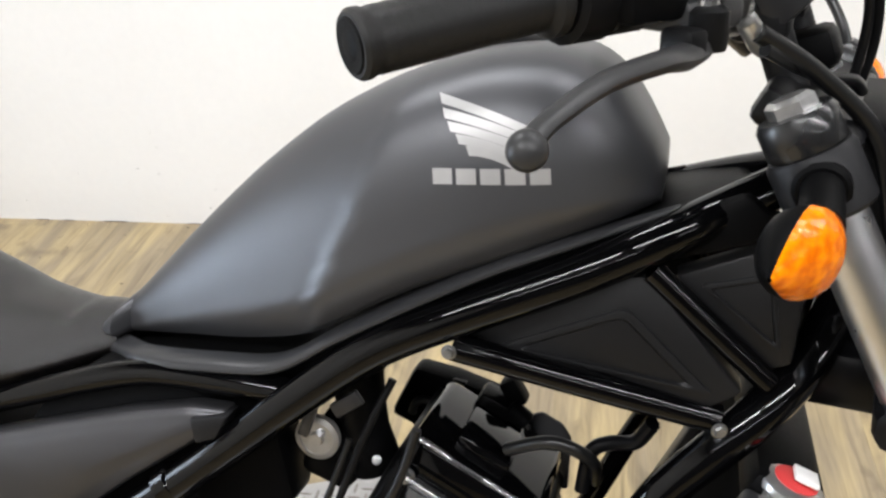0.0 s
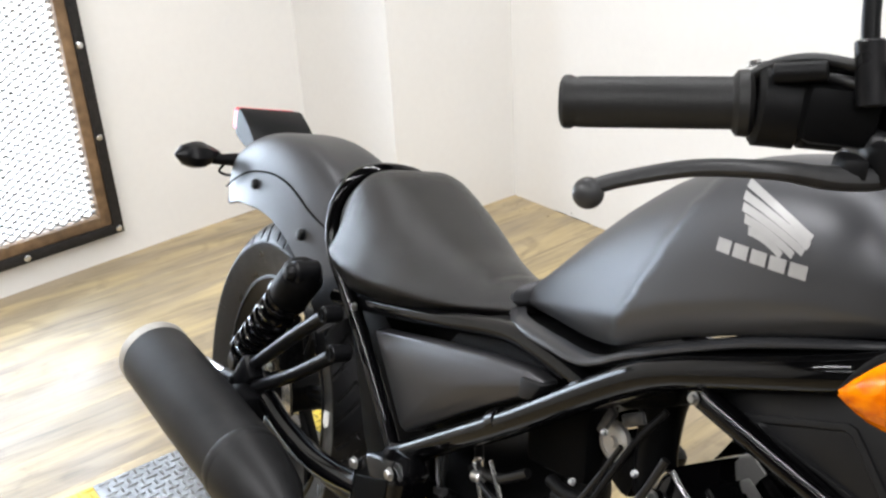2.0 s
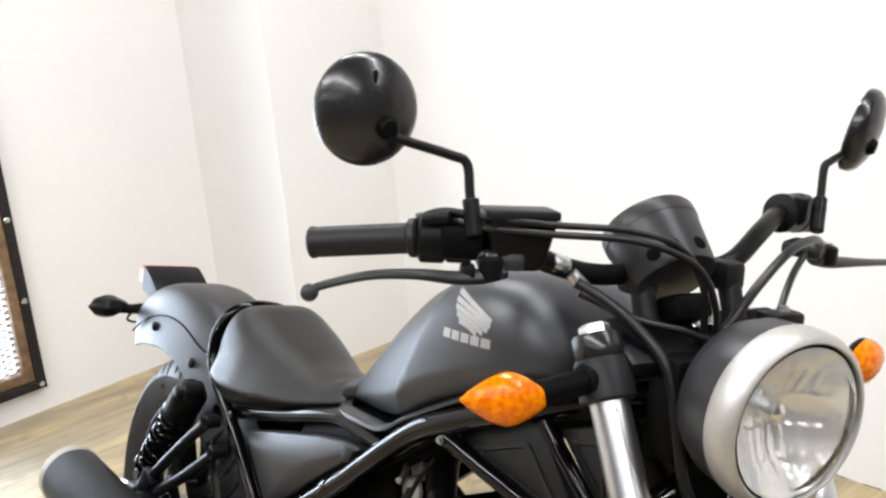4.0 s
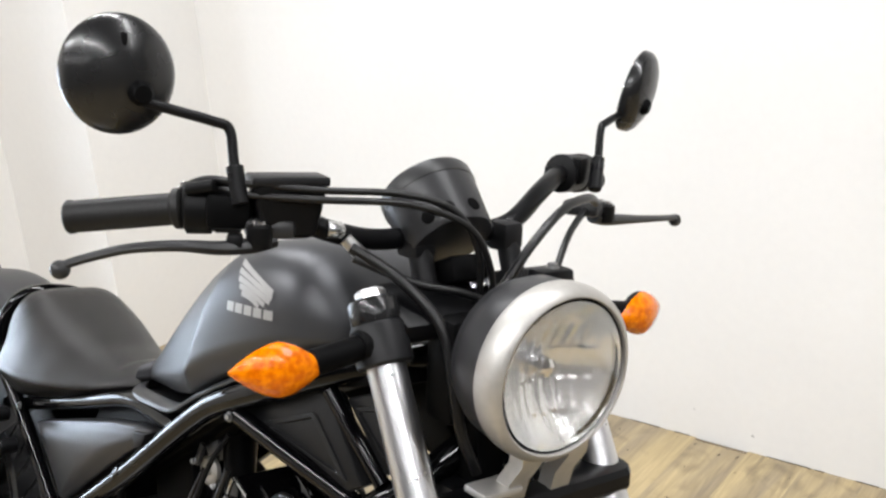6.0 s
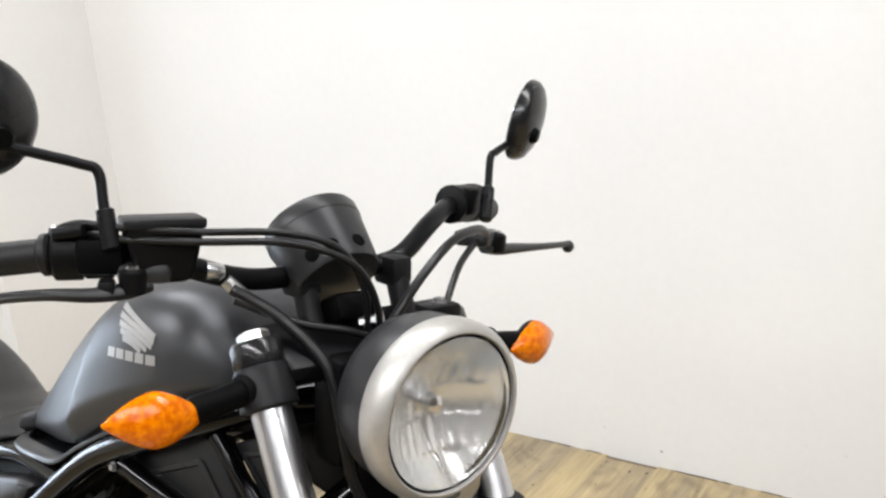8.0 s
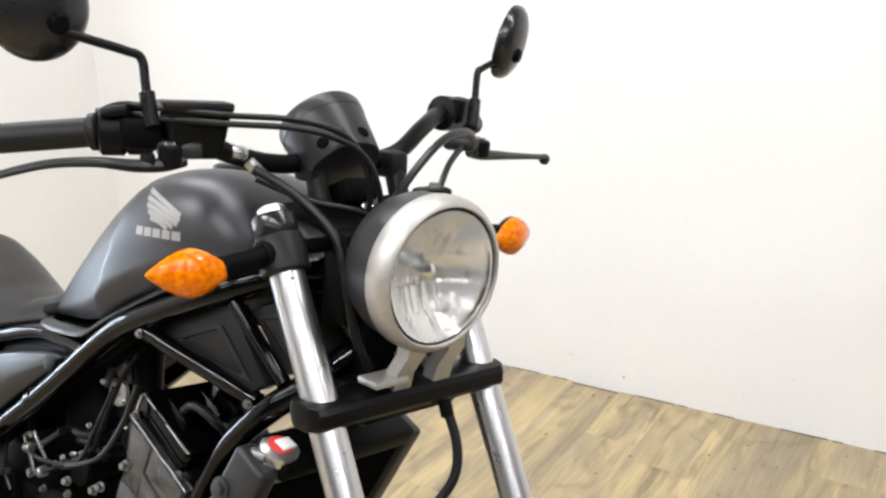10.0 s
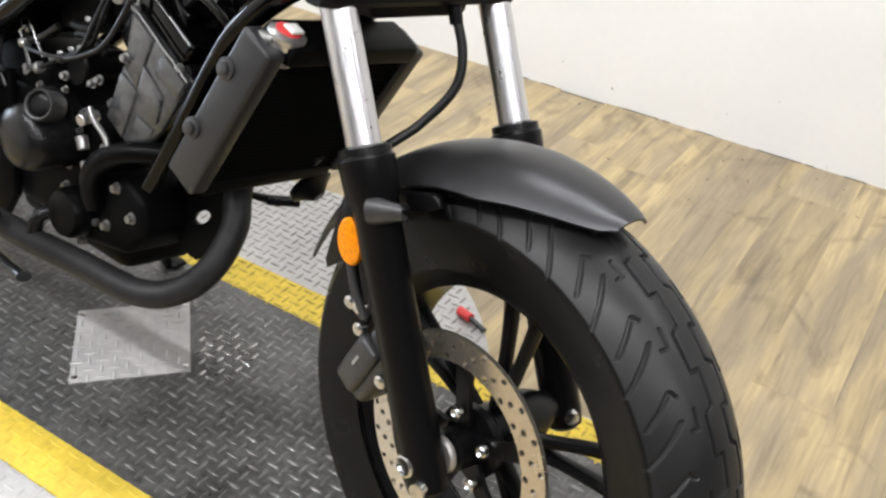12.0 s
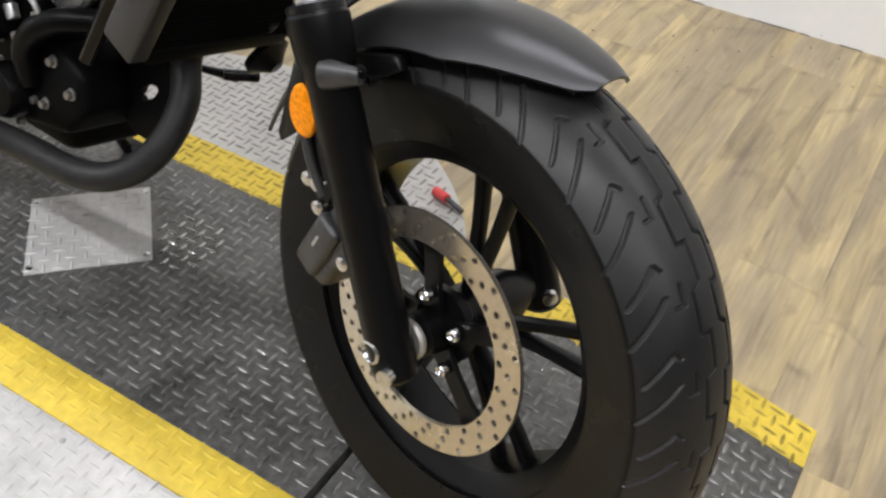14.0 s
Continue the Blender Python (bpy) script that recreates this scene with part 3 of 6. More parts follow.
def tank_side(x, z):
    best = min((abs(tank_point(x, k)[2] - z), tank_point(x, k)[1]) for k in np.linspace(0, 0.99, 200))
    return best[1]


def smooth_x(n):
    return [float(v) for v in np.interp(np.linspace(0, len(T_X) - 1, n), range(len(T_X)), T_X)]


def fuel_tank():
    ks = list(np.linspace(0, 1, 36))
    rings = []
    for x in smooth_x(56):
        right = [tank_point(x, k) for k in ks]
        rings.append([(px, MID - py, pz) for px, py, pz in right] + [(px, MID + py, pz) for px, py, pz in right[-2::-1]])
    return loft(rings)


def smooth_tables():
    """Rounds the tank's tables, so that they bend without corners."""
    global T_X, T_TOP, T_BOT, T_WID
    xs = np.linspace(T_X[0], T_X[-1], 60)
    out = []
    for a in (T_TOP, T_BOT, T_WID):
        v = np.interp(xs, T_X, a)
        for _ in range(10):
            v[1:-1] = 0.25 * v[:-2] + 0.5 * v[1:-1] + 0.25 * v[2:]
        out.append(list(v))
    T_X, T_TOP, T_BOT, T_WID = list(xs), *out


smooth_tables()
tank = fixed("fuel_tank", fuel_tank(), M_TANK, "matte grey metallic painted fuel tank with knee facets", 50)


def on_tank(bm_pts, lift=0.0012):
    return [(x, MID - (tank_side(x, z) + lift), z) for x, z in bm_pts]


def badge_strip(pts_top, pts_bot):
    """A thin raised strip of the badge between two lines of (x, z) on the tank's side."""
    bm = bmesh.new()
    a, b = [bm.verts.new(p) for p in on_tank(pts_top)], [bm.verts.new(p) for p in on_tank(pts_bot)]
    for k in range(len(a) - 1):
        bm.faces.new((a[k], a[k + 1], b[k + 1], b[k]))
    return bm


def lerp_line(p, q, n=7, sag=0.0):
    return [(p[0] + (q[0] - p[0]) * t, p[1] + (q[1] - p[1]) * t - sag * 4 * t * (1 - t)) for t in np.linspace(0, 1, n)]


WING = [((0.881, 0.9955), (0.960, 0.972)), ((0.885, 0.9860), (0.9605, 0.9660)), ((0.890, 0.9775), (0.958, 0.9605)), ((0.897, 0.9695), (0.951, 0.9560)), ((0.905, 0.9620), (0.942, 0.9525))]
for (pa, pb) in WING:
    part("badge", badge_strip(lerp_line(pa, pb, sag=-0.0025), lerp_line((pa[0] + 0.003, pa[1] - 0.0068), (pb[0] - 0.001, pb[1] - 0.0060), sag=-0.0025)), M_BADGE, tank, "plain silver swept bars")
for k in range(5):
    x0 = 0.8815 + k * 0.0172
    zt = 0.9450 + k * 0.0008
    part("badge", badge_strip(lerp_line((x0, zt), (x0 + 0.0142, zt + 0.0008)), lerp_line((x0 + 0.001, zt - 0.0112), (x0 + 0.0152, zt - 0.0104))), M_BADGE, tank, "plain silver bars")
part("filler_cap", lathe([(0.036, 0), (0.036, 0.006), (0.030, 0.010), (0.010, 0.011)], (0.92, MID, 1.022), (0, 0, 1), 28), M_SATIN, tank, "black filler cap")

# rim trim under the tank, both sides
def ledge(line):
    """A narrow moulded ledge: a slanted top face, a small rounded nose and an undercut."""
    pts = spline([Vector(p) for p in line], 6)
    s = 1 if pts[0].y > MID else -1
    rings = []
    for k, p in enumerate(pts):
        f = min(1.0, (len(pts) - 1 - k) / 14 + 0.25)
        rings.append([(p.x, p.y + s * o * f, p.z + h * f) for o, h in ((-0.016, 0.0040), (-0.004, 0.0034), (0.0035, 0.0005), (0.0058, -0.0030), (0.0056, -0.0060), (0.0030, -0.0078), (-0.016, -0.0082))])
    return loft(rings)


TRIM = [(0.512, -0.055, 0.733), (0.560, -0.085, 0.744), (0.609, -0.118, 0.752), (0.681, -0.132, 0.760), (0.745, -0.138, 0.770), (0.800, -0.140, 0.803), (0.862, -0.140, 0.838), (0.93, -0.138, 0.873), (0.998, -0.130, 0.899), (1.052, -0.112, 0.918)]
for line in (TRIM, flips(TRIM)):
    fixed("tank_trim", ledge(line), M_TRIM, "dark grey trim strip under the tank")


def under_tank():
    poly = [(0.50, 0.70), (0.55, 0.735), (0.62, 0.750), (0.745, 0.765), (0.80, 0.798), (0.86, 0.832), (1.0, 0.90), (1.10, 0.93), (1.13, 0.90), (1.0, 0.862), (0.86, 0.795), (0.79, 0.745), (0.70, 0.68), (0.52, 0.545), (0.47, 0.55), (0.44, 0.62)]
    return plate(poly, -0.112, 0.050, 0.006)


fixed("under_cover", under_tank(), M_PLAS, "black plastic inner cover under the tank")

# frame tubes
MAIN = [(1.14, -0.050, 0.935), (1.095, -0.085, 0.918), (1.045, -0.118, 0.897), (0.985, -0.136, 0.868), (0.895, -0.140, 0.827), (0.850, -0.140, 0.805), (0.815, -0.140, 0.783), (0.765, -0.140, 0.744), (0.658, -0.141, 0.655), (0.55, -0.144, 0.571), (0.455, -0.148, 0.497)]
RAIL = [(0.20, -0.125, 0.622), (0.26, -0.122, 0.636), (0.456, -0.120, 0.692), (0.588, -0.120, 0.733), (0.66, -0.124, 0.742), (0.765, -0.132, 0.742)]
HOOP = [(0.452, -0.143, 0.498), (0.395, -0.143, 0.550), (0.335, -0.142, 0.597), (0.270, -0.141, 0.642), (0.212, -0.140, 0.680), (0.184, -0.139, 0.712), (0.176, -0.134, 0.758), (0.180, -0.114, 0.798), (0.188, -0.078, 0.814), (0.192, -0.03, 0.812), (0.193, 0.0, 0.800)]
LOWER = [(0.893, -0.140, 0.803), (0.99, -0.131, 0.782), (1.093, -0.120, 0.760)]
STRUT = [(1.036, -0.122, 0.872), (1.126, -0.112, 0.790)]
DOWN = [(1.185, -0.030, 0.855), (1.154, -0.085, 0.800), (1.113, -0.117, 0.757), (1.060, -0.125, 0.700), (1.028, -0.127, 0.650), (0.985, -0.128, 0.555), (0.931, -0.128, 0.440)]
for name, line, r in (("main_tube", MAIN, 0.0165), ("seat_rail", RAIL, 0.0125), ("lower_tube", LOWER, 0.0115), ("strut", STRUT, 0.0095), ("down_tube", DOWN, [0.017, 0.017, 0.017, 0.016, 0.0115, 0.0115, 0.0115])):
    for pts in (line, flips(line)):
        fixed(name, tube(pts, r, 14, 6), M_GLOSS, "gloss black frame tube")
fixed("seat_hoop", tube(HOOP + [(x, y, z - 0.034) for x, y, z in flips(HOOP[-4::-1])], 0.0112, 14, 6), M_GLOSS, "gloss black frame hoop round the seat")
fixed("steering_head", rod((1.13, 0, 0.985), (1.225, 0, 0.80), 0.032, 24), M_GLOSS)
for p, ax in (((0.893, -0.152, 0.803), (0, -1, 0)), ((0.475, -0.160, 0.512), (0, -1, 0)), ((1.093, -0.138, 0.760), (0.3, -1, 0)), ((0.765, -0.146, 0.738), (0, -1, 0)), ((1.145, -0.098, 0.795), (0.2, -1, 0)), ((0.30, -0.150, 0.646), (0, -1, 0))):
    fixed("frame_bolt", bolt(p, ax, 0.0044, 0.005), M_BOLTD)

# triangular covers in the frame
def tri_cover(poly, inner, y):
    """A moulded panel: flat border, a raised sharp-cornered rib, and a sunk triangle inside it."""
    bm = plate(poly, y, y + 0.03, 0.004)
    mid = Vector((sum(x for x, _ in inner) / 3, 0, sum(z for _, z in inner) / 3))

    def ring(k, lift):
        pts = []
        corners = [Vector((x, 0, z)) for x, z in inner]
        for a, b, c in ((corners[q - 1], corners[q], corners[(q + 1) % 3]) for q in range(3)):
            for f in (0.10, 0.045):
                pts.append(b.lerp(a, f).lerp(b, 0.0))
            for f in (0.045, 0.10):
                pts.append(b.lerp(c, f))
        return [(mid.x + (p.x - mid.x) * k, y - lift, mid.z + (p.z - mid.z) * k) for p in pts]

    return loft([ring(1.36, -0.002), ring(1.34, 0.0022), ring(1.16, 0.0030), ring(1.10, 0.0028), ring(1.0, -0.0005), ring(0.86, -0.0012), ring(0.05, -0.0012)], bm, caps=False)


for s in (1, -1):
    bm = tri_cover([(0.868, 0.800), (0.885, 0.818), (1.000, 0.866), (1.035, 0.868), (1.108, 0.785), (1.085, 0.770), (1.00, 0.786), (0.900, 0.800)], [(0.945, 0.803), (1.018, 0.834), (1.068, 0.788)], -0.126)
    bm2 = tri_cover([(1.052, 0.866), (1.110, 0.890), (1.145, 0.862), (1.140, 0.805), (1.126, 0.800)], [(1.080, 0.858), (1.118, 0.868), (1.126, 0.822)], -0.112)
    for b in (bm, bm2):
        if s < 0:
            bmesh.ops.scale(b, vec=(1, -1, 1), verts=b.verts)
            bmesh.ops.translate(b, vec=(0, -0.06, 0), verts=b.verts)
        fixed("frame_cover", b, M_COVER, "black plastic triangular frame cover")

# side covers
SIDE = [(0.352, 0.634), (0.47, 0.671), (0.60, 0.708), (0.665, 0.722), (0.700, 0.722), (0.690, 0.705), (0.60, 0.642), (0.53, 0.588), (0.466, 0.538), (0.452, 0.540), (0.40, 0.590)]
for s in (1, -1):
    bm = plate(SIDE, -0.147, -0.118, 0.007, seg=3)
    face = min(bm.faces, key=lambda q: (q.calc_center_median().y > -0.1465, -q.calc_area()))
    ring = list(face.verts)
    mid = face.calc_center_median()
    bm.faces.remove(face)
    prev = 1.0
    for scale, rise in ((0.9, 0.0022), (0.75, 0.0045), (0.5, 0.0070), (0.25, 0.0082)):
        inner = [bm.verts.new((mid.x + (v.co.x - mid.x) * scale / prev, -0.147 - rise, mid.z + (v.co.z - mid.z) * scale / prev)) for v in ring]
        for k in range(len(ring)):
            bm.faces.new((ring[k], ring[(k + 1) % len(ring)], inner[(k + 1) % len(ring)], inner[k]))
        ring, prev = inner, scale
    bm.faces.new(ring)
    bmesh.ops.recalc_face_normals(bm, faces=bm.faces)
    if s < 0:
        bmesh.ops.scale(bm, vec=(1, -1, 1), verts=bm.verts)
        bmesh.ops.translate(bm, vec=(0, -0.048, 0), verts=bm.verts)
    sc = fixed("side_cover", bm, M_SIDE, "matte grey side cover")
    ya, yb = (-0.152, -0.125) if s > 0 else (0.077, 0.104)
    nose = plate([(0.668, 0.716), (0.704, 0.722), (0.692, 0.700), (0.672, 0.692)], ya, yb, 0.003)
    part("cover_tip", nose, M_PLASG, sc)

# seat
SEAT_MID = -0.042


def seat():
    xs = np.linspace(0.190, 0.556, 40)
    top = np.interp(xs, [0.190, 0.20, 0.215, 0.25, 0.29, 0.342, 0.422, 0.50, 0.555, 0.575], [0.786, 0.818, 0.833, 0.832, 0.818, 0.800, 0.775, 0.766, 0.770, 0.758])
    bot = np.interp(xs, [0.190, 0.22, 0.26, 0.352, 0.466, 0.575], [0.664, 0.656, 0.654, 0.672, 0.700, 0.738])
    wid = np.interp(xs, [0.190, 0.20, 0.22, 0.26, 0.31, 0.38, 0.45, 0.52, 0.575], [0.082, 0.093, 0.100, 0.106, 0.108, 0.098, 0.078, 0.053, 0.024])
    for a in (top, bot, wid):
        for _ in range(3):
            a[1:-1] = 0.25 * a[:-2] + 0.5 * a[1:-1] + 0.25 * a[2:]
    rings = []
    for x, t, b, w in zip(xs, top, bot, wid):
        right = []
        roll = b + 0.24 * (t - b)
        e = float(np.interp(x, [0.22, 0.34, 0.48], [0.46, 0.62, 0.95]))
        for k in np.linspace(0, 1, 24):
            if k < 0.3:
                f = k / 0.3
                right.append((x, 1.11 * w * (0.80 + 0.20 * math.sin(f * math.pi / 2) ** 0.8) + 0.0075 * f * f * min(1.0, w / 0.08), b + (roll - b) * f))
            else:
                th = (k - 0.3) / 0.7 * math.pi / 2
                dish = 0.006 * math.sin(th) ** 6 * (1 if x < 0.5 else 0)
                up = (t - roll) * math.sin(th) ** 1.22
                bead = 0.0075 * math.exp(-(up / 0.018) ** 2) - 0.0022 * math.exp(-((up - 0.044) / 0.022) ** 2)
                right.append((x, 1.11 * w * max(math.cos(th), 0.0) ** e + bead * min(1.0, w / 0.08), roll + up - dish))
        rings.append([(p[0], SEAT_MID - p[1], p[2]) for p in right] + [(p[0], SEAT_MID + p[1], p[2]) for p in right[-2::-1]])
    return loft(rings)


fixed("seat", seat(), M_SEAT, "black vinyl solo saddle", 60)
# rear mudguard
RA = (-0.085, 0.318)


def mudguard(cx, cz, a0, a1, crown, drop, half, seg=48, power=2.6, taper0=1.0, taper1=1.0, thick=0.003):
    """A curved guard round an axle; angles in degrees from straight ahead over the top."""
    outer, inner = [], []
    for f in np.linspace(0, 1, seg):
        a = radians(a0 + (a1 - a0) * f)
        h = half * min(1.0, taper0 + (1 - taper0) * min(f / 0.28, 1) ** 0.6) * min(1.0, taper1 + (1 - taper1) * min((1 - f) / 0.28, 1) ** 0.6)
        d = drop * (h / half) ** 1.2
        ro, ri = [], []
        for s in np.linspace(-1, 1, 25):
            r = crown - d * abs(s) ** power
            ro.append((cx + r * math.cos(a), h * s, cz + r * math.sin(a)))
            ri.append((cx + (r - thick) * math.cos(a), (h - thick) * s, cz + (r - thick) * math.sin(a)))
        outer.append(ro), inner.append(ri[::-1])
    return loft([o + i for o, i in zip(outer, inner)])


GUARD_MID = -0.024
guard = fixed("rear_mudguard", mudguard(RA[0], RA[1], 42, 124.5, 0.476, 0.132, 0.108, taper1=0.86, power=5.0), M_FEND, "matte grey steel rear mudguard", 55)
guard.matrix_basis = Matrix.Translation((0, GUARD_MID, 0))


def guard_at(a, y):
    r = 0.476 - 0.132 * abs(y / 0.108) ** 5.0 + 0.001
    return (RA[0] + r * math.cos(radians(a)), y, RA[1] + r * math.sin(radians(a)))


for s in (1, -1):
    part("guard_groove", tube([guard_at(a, -s * y) for a, y in ((122, 0.0990), (117, 0.0980), (108, 0.0965), (99.6, 0.0955), (91, 0.0942), (83, 0.0935), (76.6, 0.0935), (70, 0.0930), (62, 0.0880))], 0.0018, 6, 5), M_HOLE, guard)
    for a, y in ((100, 0.1010), (68, 0.1015)):
        p = guard_at(a, -s * y)
        part("guard_bolt", lathe([(0.010, 0), (0.010, 0.004), (0.007, 0.008), (0.003, 0.009)], p, (0, -s, 0.1), 14), M_SATIN, guard)
part("guard_bolt", lathe([(0.008, 0), (0.008, 0.004), (0.004, 0.007)], guard_at(70, -0.05), (0.2, -0.1, 1), 12), M_SATIN, guard)

# rear wheel
def tyre(cx, cz, radius, half, rim, around=1800, pitches=24, cut=0.0034):
    """Tyre with a cut tread: thin slanted slots that step aside towards the crown."""
    n_s = 140
    a = np.linspace(-1, 1, n_s)
    a = np.sign(a) * np.abs(a) ** 0.85
    s = np.abs(a)
    yy = np.sign(a) * np.where(s < 0.80, half * s / 0.80, half - 0.016 * (np.clip(s - 0.80, 0, 1) / 0.20) ** 1.2)
    drop = np.where(s < 0.80, 0.046 * (s / 0.80) ** 2.4, 0.046 + (radius - rim - 0.046) * (s - 0.80) / 0.20)
    th = 2 * np.pi * np.arange(around) / around
    long = 2 * np.pi * radius / pitches
    u = (np.arange(around) / around * pitches)[:, None] + np.where(a > 0, 0.5, 0.0)[None, :]
    x = (u % 1.0) * long
    v = (half * s / 0.80)[None, :] + 0 * u
    near = np.full(u.shape, 1.0)
    cuts = [[(0.79, 0.00), (0.48, 0.50)], [(0.74, 0.50), (0.50, 0.88)], [(0.50, 0.88), (0.46, 0.80)], [(0.40, 0.36), (0.33, 0.36)], [(0.33, 0.36), (0.33, 0.60)], [(0.21, 0.00), (0.21, 0.50)], [(0.21, 0.50), (0.09, 0.57)], [(0.09, 0.57), (0.09, 1.00)], [(0.09, 1.00), (0.21, 1.00)]]
    for (s0, u0), (s1, u1) in cuts:
        for q in (-2, -1, 0, 1):
            p0, p1 = ((u0 + q) * long, half * s0 / 0.80), ((u1 + q) * long, half * s1 / 0.80)
            dx, dv = p1[0] - p0[0], p1[1] - p0[1]
            k = np.clip(((x - p0[0]) * dx + (v - p0[1]) * dv) / (dx * dx + dv * dv), 0, 1)
            near = np.minimum(near, np.hypot(x - p0[0] - k * dx, v - p0[1] - k * dv))
    r = radius - drop[None, :] - cut * np.clip((0.0021 - near) / 0.0006, 0, 1)
    rib = 0.0012 * np.clip(1 - np.abs(s - 0.845) / 0.012, 0, 1)
    r = r + rib[None, :]
    co = np.stack([cx + r * np.cos(th)[:, None], np.broadcast_to(yy[None, :], r.shape), cz + r * np.sin(th)[:, None]], axis=2).reshape(-1, 3)
    i, k = np.meshgrid(np.arange(around), np.arange(n_s - 1), indexing="ij")
    j = (i + 1) % around
    faces = np.stack([i * n_s + k, i * n_s + k + 1, j * n_s + k + 1, j * n_s + k], axis=2).reshape(-1, 4)
    me = from_arrays(co.tolist(), faces.tolist())
    dip = r + drop[None, :]
    corner = [dip, np.roll(dip, -1, 0)]
    quad = np.stack([c[:, k0:n_s - 1 + k0] for c in corner for k0 in (0, 1)])
    tread = np.broadcast_to((s[:-1] < 0.795)[None, :], (around, n_s - 1))
    me.polygons.foreach_set("material_index", tread.astype(np.int32).reshape(-1).tolist())
    me.polygons.foreach_set("use_smooth", (np.ptp(quad, axis=0) < 0.0008).reshape(-1).tolist())
    return me


def rim_bm(cx, cz, r, half):
    bm = bmesh.new()
    prof = [(r + 0.004, -half), (r + 0.008, -half + 0.003), (r - 0.004, -half + 0.010), (r - 0.016, -half + 0.020), (r - 0.020, 0), (r - 0.016, half - 0.020), (r - 0.004, half - 0.010), (r + 0.008, half - 0.003), (r + 0.004, half)]
    inner = [(a - 0.006 if 0 < k < len(prof) - 1 else a - 0.004, b) for k, (a, b) in enumerate(prof)]
    return lathe(prof + inner[::-1] + [prof[0]], (cx, 0, cz), (0, 1, 0), 72, bm, caps=False)


def spokes_bm(cx, cz, r_hub, r_rim, count, y_in, y_out, wide, turn=0.0):
    bms = []
    for k in range(count):
        a = 2 * math.pi * k / count + turn
        for d in (-0.13, 0.13):
            c, s = math.cos(a + d * 0.35), math.sin(a + d * 0.35)
            c2, s2 = math.cos(a + d), math.sin(a + d)
            p0, p1 = Vector((cx + r_hub * c, y_in, cz + r_hub * s)), Vector((cx + r_rim * c2, y_out, cz + r_rim * s2))
            bms.append(tube([p0, p0.lerp(p1, 0.5) + Vector((0, 0.004, 0)), p1], [wide, wide * 0.85, wide], 8, 4, up=(0, 1, 0), flat=1.3))
    return bms


rear = fixed("rear_wheel", rim_bm(RA[0], RA[1], 0.208, 0.062), M_SATIN, "black cast rear wheel")
rear.matrix_basis = Matrix.Translation((0, -0.012, 0))
part("tyre", tyre(RA[0], RA[1], 0.323, 0.075, 0.212, 900, cut=0.0030), M_RUB, rear, "black road tyre").data.materials.append(M_RUB)
for b in spokes_bm(RA[0], RA[1], 0.04, 0.196, 5, 0.0, 0.0, 0.010, 0.3):
    part("spoke", b, M_SATIN, rear)
part("hub", lathe([(0.03, -0.09), (0.045, -0.085), (0.045, 0.085), (0.03, 0.09)], (RA[0], 0, RA[1]), (0, 1, 0), 24), M_SATIN, rear)
part("brake_disc", lathe([(0.085, -0.078), (0.12, -0.078), (0.12, -0.074), (0.085, -0.074), (0.085, -0.078)], (RA[0], 0, RA[1]), (0, 1, 0), 48, caps=False), M_DISC, rear)

# rear caliper and swing arm
SWING = [(RA[0], -0.125, RA[1]), (0.10, -0.135, 0.345), (0.30, -0.14, 0.375), (0.47, -0.13, 0.40)]
for pts in (SWING, flips(SWING)):
    fixed("swing_arm", tube(pts, 0.019, 14, 5), M_SATIN, "black swing arm tube")
fixed("axle_nut", bolt((RA[0], -0.145, RA[1]), (0, -1, 0), 0.014, 0.012), M_BOLTD)
cal = fixed("rear_caliper", block((0.075, 0.05, 0.095), Matrix.Translation((-0.012, -0.10, 0.448)) @ Matrix.Rotation(radians(-25), 4, "Y"), 0.008), M_CASTG, "grey rear brake caliper")
for p in ((-0.035, -0.126, 0.478), (0.01, -0.126, 0.415), (-0.045, -0.126, 0.43), (0.012, -0.126, 0.47)):
    part("bolt", bolt(p, (0, -1, 0), 0.006, 0.006), M_BOLTD, cal)
fixed("inner_guard", plate([(0.16, 0.68), (0.33, 0.60), (0.45, 0.50), (0.47, 0.36), (0.36, 0.34), (0.28, 0.42), (0.22, 0.52), (0.15, 0.62)], -0.088, 0.088, 0.005), M_PLAS, "black plastic inner guard and battery tray")
fixed("warning_tag", plate([(0.234, 0.449), (0.249, 0.453), (0.251, 0.430), (0.242, 0.424), (0.234, 0.430)], -0.1365, -0.135, 0.0005), M_LABEL, "small cream sticker")
fixed("warning_tag", plate([(0.349, 0.425), (0.360, 0.428), (0.361, 0.405), (0.351, 0.402)], -0.0905, -0.089, 0.0005), M_YEL, "yellow sticker")
fixed("warning_tag", plate([(0.415, 0.492), (0.424, 0.495), (0.426, 0.470), (0.418, 0.468)], -0.0905, -0.089, 0.0004), M_LABEL, "small white sticker")


